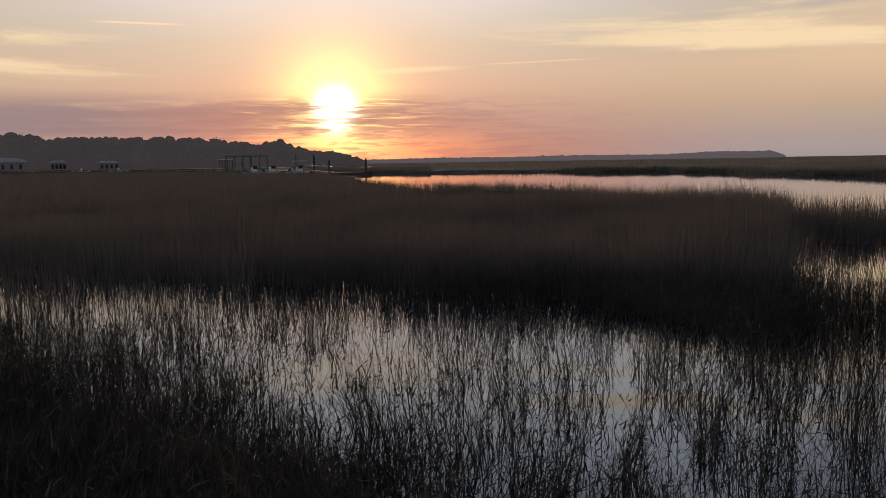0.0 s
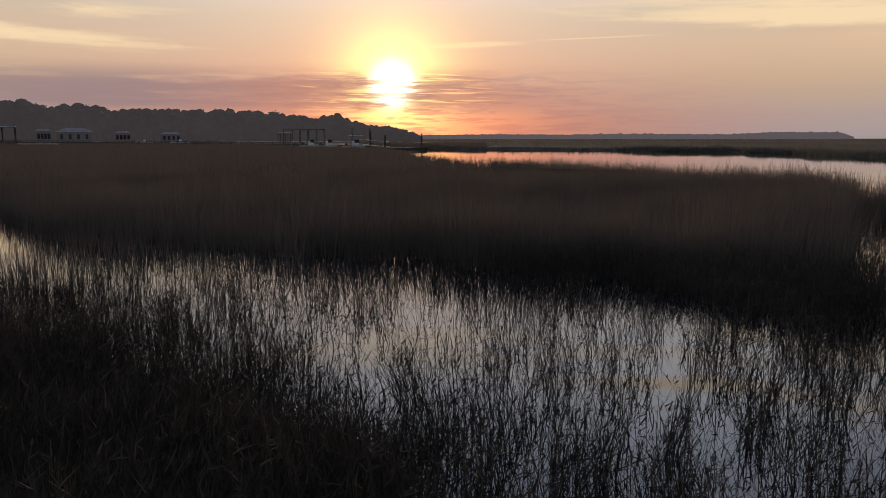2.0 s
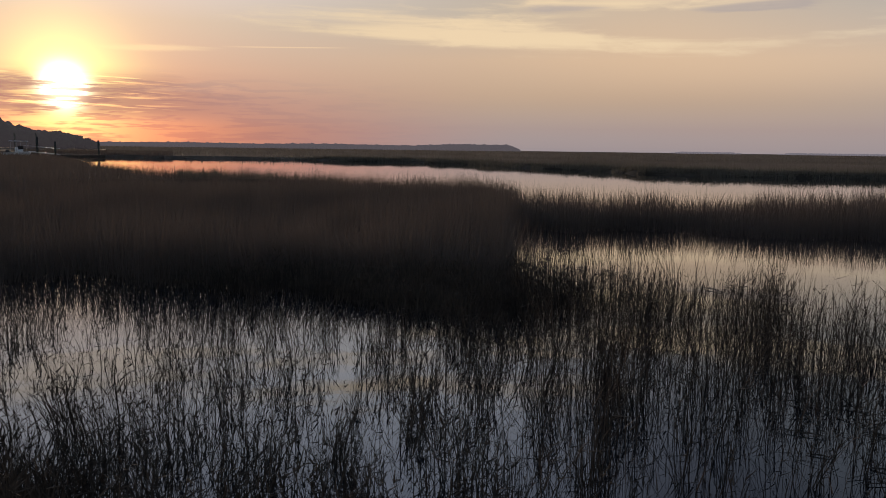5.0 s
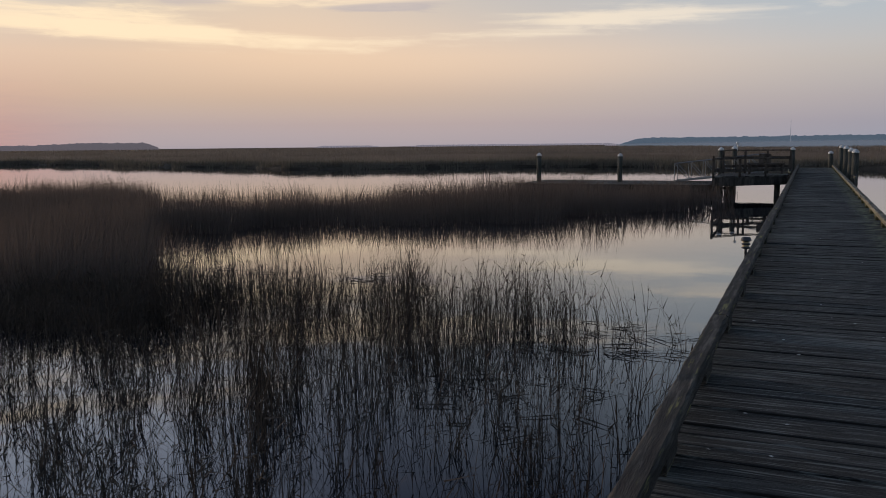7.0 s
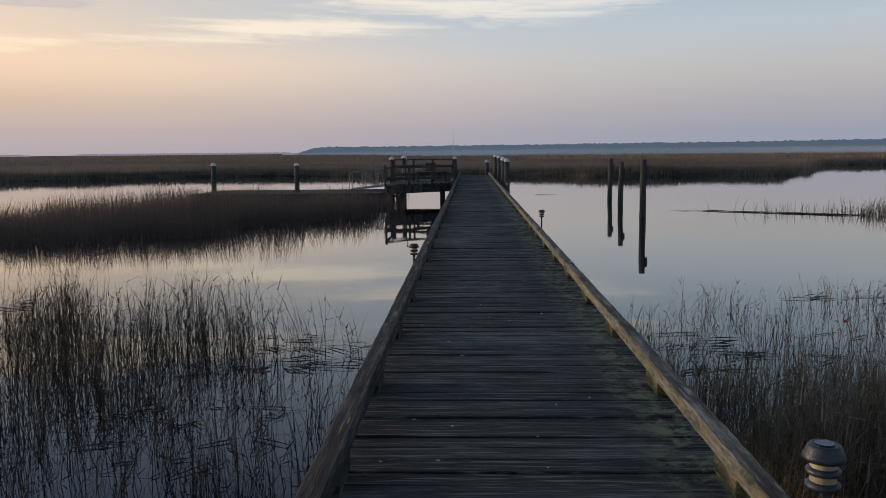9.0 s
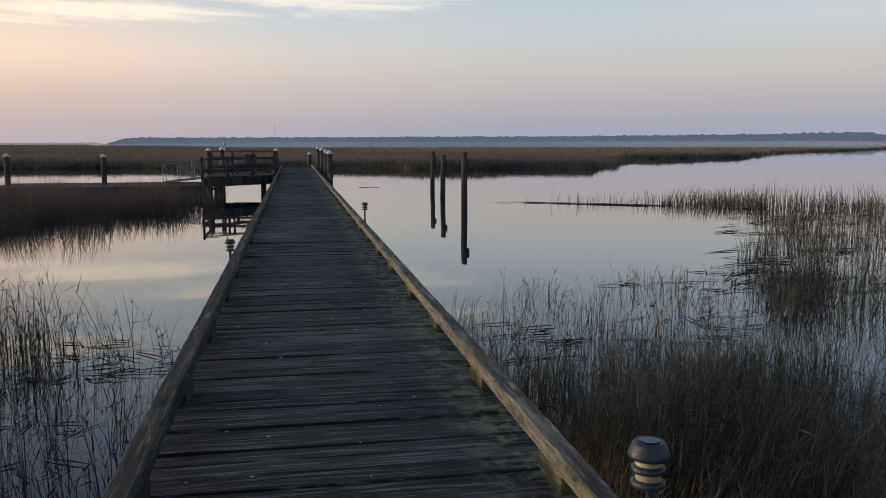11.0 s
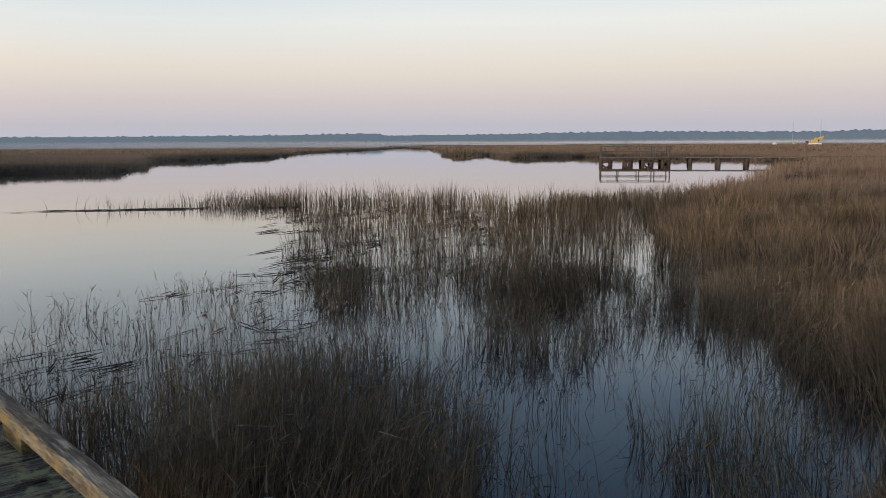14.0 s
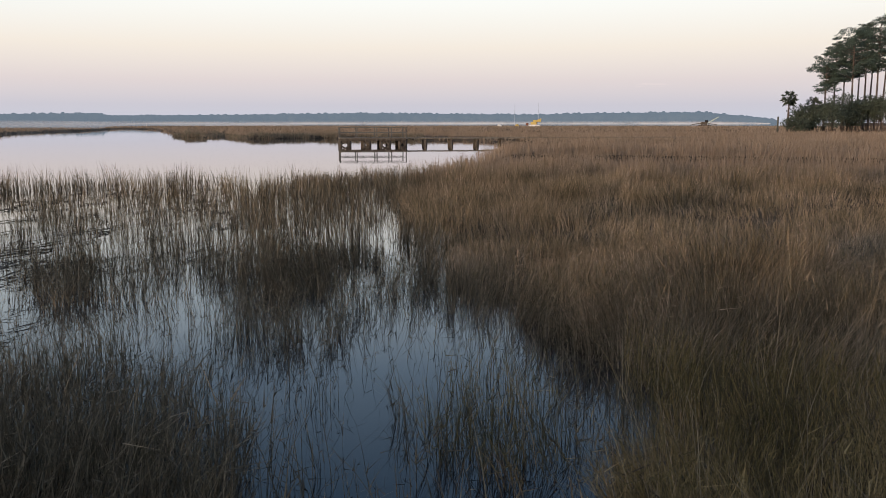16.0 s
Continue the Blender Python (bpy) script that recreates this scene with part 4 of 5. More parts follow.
def worn_timber(x0, x1, length, z0, z1, cut=0.016, step=0.11, wear=0.0035):
    """A long squared timber with rounded, uneven edges."""
    n = max(2, int(length / step))
    ring = [(x0 + cut, z0), (x1 - cut, z0), (x1, z0 + cut), (x1, z1 - cut), (x1 - cut, z1), (x0 + cut, z1), (x0, z1 - cut), (x0, z0 + cut)]
    verts, faces = [], []
    for i in range(n + 1):
        y = length * i / n
        k = random.uniform(0.3, 1.0)
        for j, (x, z) in enumerate(ring):
            top = 1.0 if j in (3, 4, 5, 6) else 0.3
            verts.append((x + random.uniform(-wear, wear) * top - (0.006 * k if j == 3 else -0.006 * k if j == 6 else 0), y, z + random.uniform(-wear, wear) * top))
    for i in range(n):
        for j in range(8):
            a, b = i * 8 + j, i * 8 + (j + 1) % 8
            faces.append([a, b, b + 8, a + 8])
    faces += [list(range(8)), list(range(n * 8, n * 8 + 8))[::-1]]
    faces = [f[::-1] for f in faces]
    return Solid().shape(verts, faces)


def rails(side, x0, x1):
    y = -13.7
    while y < END:
        length = min(4.85, END - y)
        s = worn_timber(x0, x1, length - 0.008, 0.084, 0.160)
        part("curb_rail", s, SUN_LICHEN_CURB if side > 0 else CURB, boardwalk, "weathered curb timber with lichen", pose(random.uniform(-0.006, 0.006), y, DECK + random.uniform(-0.004, 0.004), 0, 0, random.uniform(-0.08, 0.08)))
        y += length
    block = Solid().box(x0 + 0.012, x1 - 0.006, 0, 0.30, 0.002, 0.085, 0.004).mesh("curb_block", SUN_LICHEN if side > 0 else CURB)
    y = -13.58
    while y < END - 0.5:
        part("curb_block", block, SUN_LICHEN if side > 0 else CURB, boardwalk, "", pose(0, y + random.uniform(-0.04, 0.04), DECK))
        y += 1.39


rails(-1, LEFT + 0.03, LEFT + 0.145)
rails(1, RIGHT - 0.185, RIGHT - 0.08)
for x in (-0.5, 0.27, 1.04):
    part("stringer", Solid().box(x - 0.035, x + 0.035, -13.7, END, DECK - 0.29, DECK - 0.046, 0.005), TIMBER, boardwalk)
for x in (LEFT + 0.01, RIGHT - 0.05):
    part("side_joist", Solid().box(x, x + 0.04, -13.7, END, DECK - 0.26, DECK - 0.044, 0.005), TIMBER, boardwalk)
support = Solid().rod((0, 0, -1.2), (0, 0, DECK - 0.3), 0.11, 0.105, 12).mesh("support_pile", PILE, True)
capbeam = Solid().box(LEFT - 0.05, RIGHT + 0.05, -0.07, 0.07, DECK - 0.42, DECK - 0.29, 0.006).mesh("cross_beam", TIMBER)
y = -12.15
while y < END:
    part("support_pile", support, PILE, boardwalk, "", pose(LEFT + 0.2, y, 0))
    part("support_pile", support, PILE, boardwalk, "", pose(RIGHT - 0.2, y, 0))
    part("cross_beam", capbeam, TIMBER, boardwalk, "", pose(0, y, 0))
    y += 3.05

# ------------------------------------------------------------------ capped piles


def capped_pile(x, y, top, radius=0.112, lean=(0, 0), group="capped piles"):
    p = thing("capped_pile", "round treated pile with a pointed white cap", "pile", group, (x, y, 0))
    p.matrix_basis = pose(x, y, 0, lean[0], lean[1], 0)
    part("shaft", Solid().rod((0, 0, -1.0), (0, 0, top - 0.12), radius * 1.06, radius, 14, 3, 0.006), PILE, p, "dark treated timber", smooth=True)
    part("cap", Solid().lathe([(radius * 1.12, top - 0.15), (radius * 1.14, top - 0.11), (radius * 0.75, top - 0.055), (0.012, top)], 16), WHITE, p, "pointed white plastic cap")
    return p


for x, y, top in ((-11.95, 38.3, 1.80), (-8.05, 38.3, 1.76), (-3.66, 38.75, 2.0), (-3.2, 40.0, 2.05), (-0.82, 44.2, 1.95), (0.95, 47.3, 1.72),
                  (1.42, 46.5, 2.02), (1.42, 40.5, 2.0), (1.42, 35.6, 1.95), (1.46, 33.2, 1.92)):
    capped_pile(x, y, top)

# ------------------------------------------------------------------ three bare piles in the creek


def mooring_pile(x, y, top, lean):
    p = thing("mooring_pile", "bare dark mooring pile standing in the creek", "pile", "bare piles in the creek", (x, y, 0))
    p.matrix_basis = pose(x, y, 0, 0, lean, 0)
    part("shaft", Solid().rod((0, 0, -1.2), (0, 0, top), 0.115, 0.10, 14, 5, 0.012), PILE, p, smooth=True)
    part("cleat_block", Solid().box(0.08, 0.165, -0.05, 0.05, top - 0.52, top - 0.22, 0.015), TIMBER, p, "timber block bolted to its side")


mooring_pile(6.40, 38.2, 1.80, 0.5)
mooring_pile(6.09, 33.8, 1.70, 0.9)
mooring_pile(5.67, 27.4, 1.88, 0.3)

# ------------------------------------------------------------------ landing platform, gangway and float
platform = thing("landing_platform", "dark timber landing platform with open railings", "platform", at=(0, 0, 0))
NEAR, SIDE, BACK, TURN = Vector((-3.52, 34.3, 0)), Vector((-3.52, 38.5, 0)), Vector((-0.78, 38.5, 0)), Vector((-0.78, 36.6, 0))


def edge_beam(name, p, q, z0, z1, wide, mat, label=""):
    """A level board on edge between two corners of the platform."""
    up = Vector((0, 0, (z0 + z1) / 2))
    part(name, Solid().beam(p + up, q + up, wide, z1 - z0), mat, platform, label)


for p, q in ((NEAR, TURN), (NEAR, SIDE), (SIDE, BACK), (TURN, BACK)):
    edge_beam("fascia", p, q, 0.46, 0.80, 0.05, TIMBER)
for k in range(28):
    y = NEAR.y + 0.06 + k * 0.147
    x1 = NEAR.x + (TURN.x - NEAR.x) * min(1.0, max(0.03, (y - NEAR.y) / (TURN.y - NEAR.y)))
    part("floorboard", Solid().box(NEAR.x - 0.03, x1, 0, 0.14, 0.80, 0.842, 0.005), PLANK, platform, "", pose(0, y, 0))
for x, y in ((-3.36, 35.0), (-2.92, 35.2), (-3.3, 37.6), (-1.25, 36.5), (-1.25, 38.2)):
    part("leg", Solid().rod((x, y, -1.0), (x, y, 0.6), 0.095, 0.085, 12), PILE, platform, "round dark leg", smooth=True)
for u, top in ((0.0, 1.66), (0.34, 1.56), (0.68, 1.56), (1.0, 1.56)):
    p = NEAR.lerp(TURN, u)
    part("post", Solid().box(-0.045, 0.045, -0.045, 0.045, 0.5, top, 0.006), TIMBER, platform, "", pose(p.x, p.y + 0.05, 0))
for u in (0.0, 0.33, 0.66, 1.0):
    p = SIDE.lerp(BACK, u)
    part("post", Solid().box(-0.045, 0.045, -0.045, 0.045, 0.5, 1.84, 0.006), TIMBER, platform, "", pose(p.x, p.y - 0.05, 0))
edge_beam("hand_rail", NEAR, TURN, 1.52, 1.57, 0.12, TIMBER)
edge_beam("rail", NEAR, TURN, 1.02, 1.14, 0.04, TIMBER)
edge_beam("hand_rail", SIDE, BACK, 1.82, 1.87, 0.12, TIMBER)
for z in (1.10, 1.47):
    edge_beam("rail", SIDE, BACK, z, z + 0.11, 0.04, TIMBER)
edge_beam("hand_rail", NEAR, NEAR.lerp(SIDE, 0.55), 1.52, 1.57, 0.12, TIMBER)
edge_beam("rail", NEAR, NEAR.lerp(SIDE, 0.55), 1.02, 1.14, 0.04, TIMBER)
edge_beam("brace", Vector((-3.36, 35.0, 0)), Vector((-2.92, 35.2, 0)), 0.30, 0.40, 0.05, TIMBER)
bench = part("bench", Solid().box(-2.5, -1.0, 37.75, 38.15, 1.24, 1.29, 0.006), TIMBER, platform, "plain timber bench")
part("bench_back", Solid().box(-2.05, -1.55, 38.18, 38.22, 1.30, 1.70, 0.006), TIMBER, bench)
for x in (-2.4, -1.1):
    part("bench_leg", Solid().box(x - 0.05, x + 0.05, 37.8, 38.1, 0.842, 1.24, 0.006), TIMBER, bench)
part("dock_light", Solid().rod((-2.95, 38.45, 1.84), (-2.95, 38.45, 2.16), 0.02, 0.02, 8).lathe([(0.05, 0), (0.07, 0.04), (0.06, 0.09), (0.02, 0.12)], 10, pose(-2.95, 38.45, 2.12)), WHITE, platform, "small white lamp on a stem")
log = thing("driftwood_beam", "dark timber beam lying low over the water", "timber", at=(0, 0, 0))
part("body", Solid().beam((-4.9, 31.75, 0.03), (-3.05, 31.6, 0.03), 0.10, 0.10), TIMBER, log)

gangway = thing("gangway", "grey aluminium gangway with trussed rails", "gangway")
for y in (38.85, 39.75):
    a, b = Vector((-1.9, y, 0.88)), Vector((-5.68, y, 0.46))
    rail_a, rail_b = a + Vector((0, 0, 0.80)), b + Vector((0, 0, 0.80))
    part("bottom_chord", Solid().beam(a, b, 0.05, 0.08), ALU, gangway)
    part("hand_rail", Solid().rod(rail_a, rail_b, 0.024, 0.024, 8), ALU, gangway)
    for k in range(7):
        u = k / 6
        part("upright", Solid().rod(a.lerp(b, u), rail_a.lerp(rail_b, u), 0.018, 0.018, 8), ALU, gangway)
        if k < 6:
            part("diagonal", Solid().rod(a.lerp(b, u), rail_a.lerp(rail_b, u + 1 / 6), 0.014, 0.014, 6), ALU, gangway)
part("tread", Solid().beam((-1.9, 39.3, 0.87), (-5.68, 39.3, 0.45), 0.86, 0.04), ALU, gangway)

float_dock = thing("floating_dock", "low dark floating dock beside the reeds", "floating dock")
part("hull", Solid().box(-12.3, -3.9, 36.0, 40.2, -0.2, 0.38, 0.02), TIMBER, float_dock)
for k in range(56):
    part("floorboard", Solid().box(0, 0.14, 35.95, 40.25, 0.38, 0.42, 0.005), PLANK, float_dock, "", pose(-12.3 + k * 0.15, 0, 0))
part("fender_board", Solid().box(-12.33, -3.87, 35.88, 35.94, 0.20, 0.43, 0.01), TIMBER, float_dock)
part("edge_strip", Solid().box(-12.3, -3.9, 35.97, 36.08, 0.42, 0.455, 0.01), PALE_TIMBER, float_dock, "pale edge timber")

# ------------------------------------------------------------------ solar lamps along the curb


def solar_lamp(x, y, top, foot, aside=0.0):
    p = thing("solar_lamp", "black solar garden lamp with cream lens on a stake", "lamp", "solar lamps along the boardwalk", (x, y, 0))
    p.matrix_basis = pose(x, y, 0, random.uniform(-0.3, 0.3), random.uniform(-0.3, 0.3), 0)
    t = top
    cap = part("cap", Solid().lathe([(0.0340, t - 0.048), (0.0500, t - 0.046), (0.0555, t - 0.041), (0.0570, t - 0.035), (0.0545, t - 0.028), (0.0445, t - 0.006), (0.0405, t), (0.0340, t - 0.001)], 28), BLACK, p, "low black cap with a sloping brim", smooth=True)
    part("solar_cell", Solid().lathe([(0.0270, t - 0.001), (0.0270, t + 0.002), (0.0243, t + 0.003)], 20), SOLAR, cap, "dark round solar cell")
    part("lens", Solid().lathe([(0.0324, t - 0.118), (0.0342, t - 0.112), (0.0360, t - 0.05), (0.0342, t - 0.045)], 20), CREAM, p, "cream plastic lens", smooth=True)
    for z in (t - 0.086, t - 0.126):
        part("ring", Solid().lathe([(0.0360, z), (0.0459, z + 0.004), (0.0468, z + 0.014), (0.0369, z + 0.022)], 24), BLACK, p, smooth=True)
    part("stake", Solid().rod((aside, 0, foot), (0, 0, t - 0.12), 0.013, 0.014, 8), BLACK, p)


solar_lamp(0.955, 2.21, 1.397, DECK + 0.155, 0.09)
solar_lamp(RIGHT + 0.03, 14.2, 1.19, 0.62)
solar_lamp(RIGHT + 0.03, 27.5, 1.19, 0.62)
solar_lamp(-0.635, 9.2, 1.175, 0.62)
solar_lamp(LEFT - 0.03, 32.4, 1.19, 0.62)

# ------------------------------------------------------------------ the neighbour's dock across the creek


def far_dock():
    cx, cy = 84.5 * math.sin(radians(54.4)), 84.5 * math.cos(radians(54.4))
    d = thing("creek_dock", "dark timber dock with railings on crossed piles", "dock", at=(cx, cy, 0), turn=-54.45 + 4)
    part("deck", Solid().box(-3.3, 3.3, -1.5, 1.5, 0.60, 0.70, 0.01), PALE_TIMBER, d)
    for x0, x1 in ((-3.2, -2.3), (-0.9, -0.35), (0.75, 1.6), (2.6, 3.2)):
        for y in (-1.3, 1.3):
            for x in (x0, x1):
                part("pile", Solid().rod((x, y, -1), (x, y, 0.60), 0.17, 0.16, 10), TIMBER, d, smooth=True)
        part("brace", Solid().beam((x0, -1.42, 0.04), (x1, -1.42, 0.56), 0.06, 0.16), TIMBER, d)
        part("brace", Solid().beam((x1, -1.48, 0.04), (x0, -1.48, 0.56), 0.06, 0.16), TIMBER, d)
        part("cross_beam", Solid().box(x0 - 0.2, x1 + 0.2, -1.45, -1.25, 0.50, 0.60, 0.01), TIMBER, d)
    for y in (-1.45, 1.45):
        for x in (-3.25, -1.6, 0.35, 1.8, 3.25):
            part("post", Solid().box(x - 0.05, x + 0.05, y - 0.05, y + 0.05, 0.70, 1.70, 0.005), SIDING, d)
        part("hand_rail", Solid().box(-3.3, 3.3, y - 0.07, y + 0.07, 1.70, 1.75, 0.005), SIDING, d)
        part("rail", Solid().box(-3.3, 3.3, y - 0.03, y + 0.03, 1.18, 1.25, 0.005), SIDING, d)
    part("stringer", Solid().box(-3.25, 3.25, -1.56, -1.5, 0.44, 0.66, 0.005), TIMBER, d)
    part("walkway", Solid().box(3.3, 34, -0.7, 0.7, 0.60, 0.70, 0.01), PALE_TIMBER, d)
    for k in range(11):
        x = 5.3 + k * 2.65
        bent = part("trestle", Solid().box(x - 0.10, x + 0.10, -0.85, 0.85, 0.47, 0.60, 0.01), TIMBER, d)
        for y in (-0.6, 0.6):
            part("pile", Solid().rod((x, y, -1), (x, y, 0.47), 0.21, 0.18, 10), TIMBER, bent, smooth=True)


far_dock()

# ------------------------------------------------------------------ woods


def leaf_cloud(centres, radii, count, size, flat=0.6):
    """Many small leaf shapes filling clumps: returns points and triangles."""
    k = rng.integers(0, len(centres), count)
    d = rng.normal(size=(count, 3))
    d /= np.linalg.norm(d, axis=1)[:, None]
    d *= (rng.uniform(0.25, 1.0, count) ** 0.5)[:, None]
    d[:, 2] *= flat
    c = np.asarray(centres)[k] + d * np.asarray(radii)[k][:, None]
    s = size * rng.uniform(0.5, 1.4, count)
    a, b = rng.normal(size=(count, 3)), rng.normal(size=(count, 3))
    a /= np.linalg.norm(a, axis=1)[:, None]
    b /= np.linalg.norm(b, axis=1)[:, None]
    v = np.stack([c + a * s[:, None], c + b * s[:, None], c - (a + b) * 0.5 * s[:, None]], 1).reshape(-1, 3)
    return v, np.arange(count * 3).reshape(-1, 3)


def at_heading(az, r):
    return r * math.sin(radians(az)), r * math.cos(radians(az))


def pine(az, r, height, crown, bare=0.55):
    x, y = at_heading(az, r)
    t = thing("pine_tree", "tall pine with a bare trunk and an open flat-topped crown", "tree", "tall pines on the point", (x, y, 0.3))
    lean = (random.uniform(-0.5, 0.5), random.uniform(-0.5, 0.5))
    s = Solid().rod((0, 0, -0.6), (lean[0], lean[1], height * 0.93), 0.24, 0.07, 8, 6, 0.06)
    centres, radii = [], []
    for k in range(22):
        u = bare + (0.97 - bare) * (k + random.random()) / 22
        a = random.uniform(0, 6.28)
        reach = crown * (0.35 + 0.75 * math.sin(math.pi * min(1, (u - bare) / (1 - bare) * 0.75 + 0.22))) * random.uniform(0.45, 1.0)
        p = (lean[0] * u + math.cos(a) * reach, lean[1] * u + math.sin(a) * reach, height * (u + 0.015))
        s.rod((lean[0] * u, lean[1] * u, height * (u - 0.03)), p, 0.06, 0.02, 5)
        for j in range(5):
            centres.append((p[0] + random.uniform(-1.1, 1.1), p[1] + random.uniform(-1.1, 1.1), p[2] + random.uniform(-0.4, 0.6)))
            radii.append(random.uniform(0.55, 1.15))
    part("trunk", s, BARK, t)
    v, f = leaf_cloud(centres, radii, 9500, 0.13, 0.36)
    part("crown", raw_mesh("crown", v, f, NEEDLE), NEEDLE, t)


for az, r, h, c in ((83.5, 178, 13.0, 2.4), (84.0, 182, 15.8, 3.0), (84.5, 190, 17.6, 3.0), (85.0, 176, 18.2, 3.2), (85.3, 195, 19.0, 2.6), (86.0, 198, 21.0, 3.0), (86.7, 196, 22.0, 3.0), (87.4, 197, 21.5, 3.0), (85.7, 188, 19.5, 3.6), (86.3, 180, 21.0, 4.0), (87.0, 176, 20.0, 3.8),
                    (87.8, 184, 21.0, 4.0), (88.7, 178, 19.0, 3.8), (89.8, 182, 20.0, 4.0), (91.2, 178, 18.5, 3.6)):
    pine(az + 0.35, r, h * 1.05, c * 1.08)


def shrub(az, r, height, wide):
    x, y = at_heading(az, r)
    t = thing("shrub", "dark evergreen shrub under the pines", "shrub", "shrubs under the pines", (x, y, 0.3))
    s, centres, radii = Solid(), [], []
    for k in range(7):
        a, q = random.uniform(0, 6.28), random.uniform(0.1, 0.8)
        p = (math.cos(a) * wide * q, math.sin(a) * wide * q, height * random.uniform(0.35, 0.9))
        s.rod((0, 0, -0.5), p, 0.07, 0.02, 5)
        centres.append(p)
        radii.append(random.uniform(0.45, 0.75) * wide)
    part("stems", s, BARK, t)
    v, f = leaf_cloud(centres, radii, 2200, 0.16, 0.8)
    part("foliage", raw_mesh("foliage", v, f, SHRUB), SHRUB, t)


for k in range(34):
    shrub(82.15 + k * 0.33 + random.uniform(-0.1, 0.1), random.uniform(160, 176), random.uniform(2.6, 4.4) + min(3.4, k * 0.4), random.uniform(1.3, 2.9))


def palm(az, r, height):
    x, y = at_heading(az, r)
    t = thing("cabbage_palm", "slim cabbage palm with a round head of fronds", "palm tree", at=(x, y, 0.3))
    part("trunk", Solid().rod((0, 0, -0.6), (0.1, 0, height), 0.19, 0.14, 10, 5, 0.04), BARK, t)
    s = Solid()
    for k in range(60):
        a, e = random.uniform(0, 6.28), random.uniform(-1.1, 1.3)
        d = Vector((math.cos(a) * math.cos(e), math.sin(a) * math.cos(e), math.sin(e)))
        base = Vector((0.1, 0, height))
        mid = base + d * random.uniform(0.7, 1.0)
        side = d.cross(Vector((0, 0, 1))).normalized()
        over = side.cross(d).normalized()
        s.beam(base, mid, 0.03, 0.03)
        for j in range(-5, 6):
            f = j * 0.28
            q = mid + (d * math.cos(f) + side * math.sin(f)) * random.uniform(0.65, 0.95) - Vector((0, 0, 0.22 + 0.05 * abs(j)))
            h = mid.lerp(q, 0.5)
            s.shape([mid, h - over * 0.05 - side * 0.05, q, h + over * 0.05 + side * 0.05], [[0, 1, 2], [0, 2, 3]])
    part("fronds", s, SHRUB, t)


palm(81.75, 166, 6.4)
palm(83.2, 172, 5.4)


def woods(name, label, mat, az0, az1, r, heights, step, depth, rough=0.08, kind="stuff", lumps=6, rows=3, leaves=0, broad=1.0):
    """A far belt of trees: every crown is a cluster of uneven lumps on a bole, all joined into one."""
    sides, belts = 6, 4
    ring = np.array([(math.cos(2 * math.pi * j / sides), math.sin(2 * math.pi * j / sides)) for j in range(sides)])
    tri = []
    for i in range(belts - 1):
        for j in range(sides):
            p, q = i * sides + j, i * sides + (j + 1) % sides
            tri += [(p, q, q + sides), (p, q + sides, p + sides)]
    tri += [((belts - 1) * sides + j, (belts - 1) * sides + (j + 1) % sides, belts * sides) for j in range(sides)]
    tri = np.array(tri)
    vs, fs, o = [], [], 0
    n = int(radians(az1 - az0) * r / step)
    ha, hh = [q[0] for q in heights], [q[1] for q in heights]
    for row in range(rows):
        for k in range(n):
            az = az0 + (az1 - az0) * (k + rng.random()) / n
            full = float(np.interp(az, ha, hh))
            h = full * (rng.uniform(1 - rough, 1 + rough * 0.3) + rough * (float(value_noise(az * r * 0.01745, row * 3.0, step * 5, 51)) - 0.5)) * (1 - 0.03 * (rows - 1 - row))
            w = min(step * broad * rng.uniform(1.4, 2.6), h * (0.5 if broad == 1 else 0.9))
            x, y = at_heading(az, r + row * depth)
            lump = []
            for q in range(lumps):
                a, u = rng.uniform(0, 6.28), rng.uniform(0, 1)
                g = w * rng.uniform(0.28, 0.5)
                lump.append((x + math.cos(a) * w * 0.75 * math.sqrt(1 - u * u), y + math.sin(a) * w * 0.75 * math.sqrt(1 - u * u), h - g - (1 - u) * w * 1.1, g, g))
            lump.append((x, y, h * 0.42, w * 1.0, h * 0.46))
            for cx_, cy_, cz_, g, tall in lump:
                v = np.empty((belts * sides + 1, 3))
                for i, (z, q) in enumerate(((-0.75, 0.65), (-0.15, 1.0), (0.4, 0.88), (0.8, 0.52))):
                    jit = rng.uniform(0.82, 1.15, sides)[:, None]
                    v[i * sides:(i + 1) * sides, :2] = ring * jit * g * q + (cx_, cy_)
                    v[i * sides:(i + 1) * sides, 2] = np.maximum(-0.5, cz_ + tall * (z + rng.uniform(-0.1, 0.1, sides)))
                v[-1] = (cx_, cy_, cz_ + tall)
                vs.append(v)
                fs.append(tri + o)
                o += len(v)
            if leaves:
                v, f = leaf_cloud([c[:3] for c in lump[:-1]], [c[3] * 1.2 for c in lump[:-1]], leaves, 0.55, 1.0)
                vs.append(v)
                fs.append(f + o)
                o += len(v)
    tagged(new(name, raw_mesh(name, np.concatenate(vs), np.concatenate(fs), mat)), label, "woods", kind=kind)


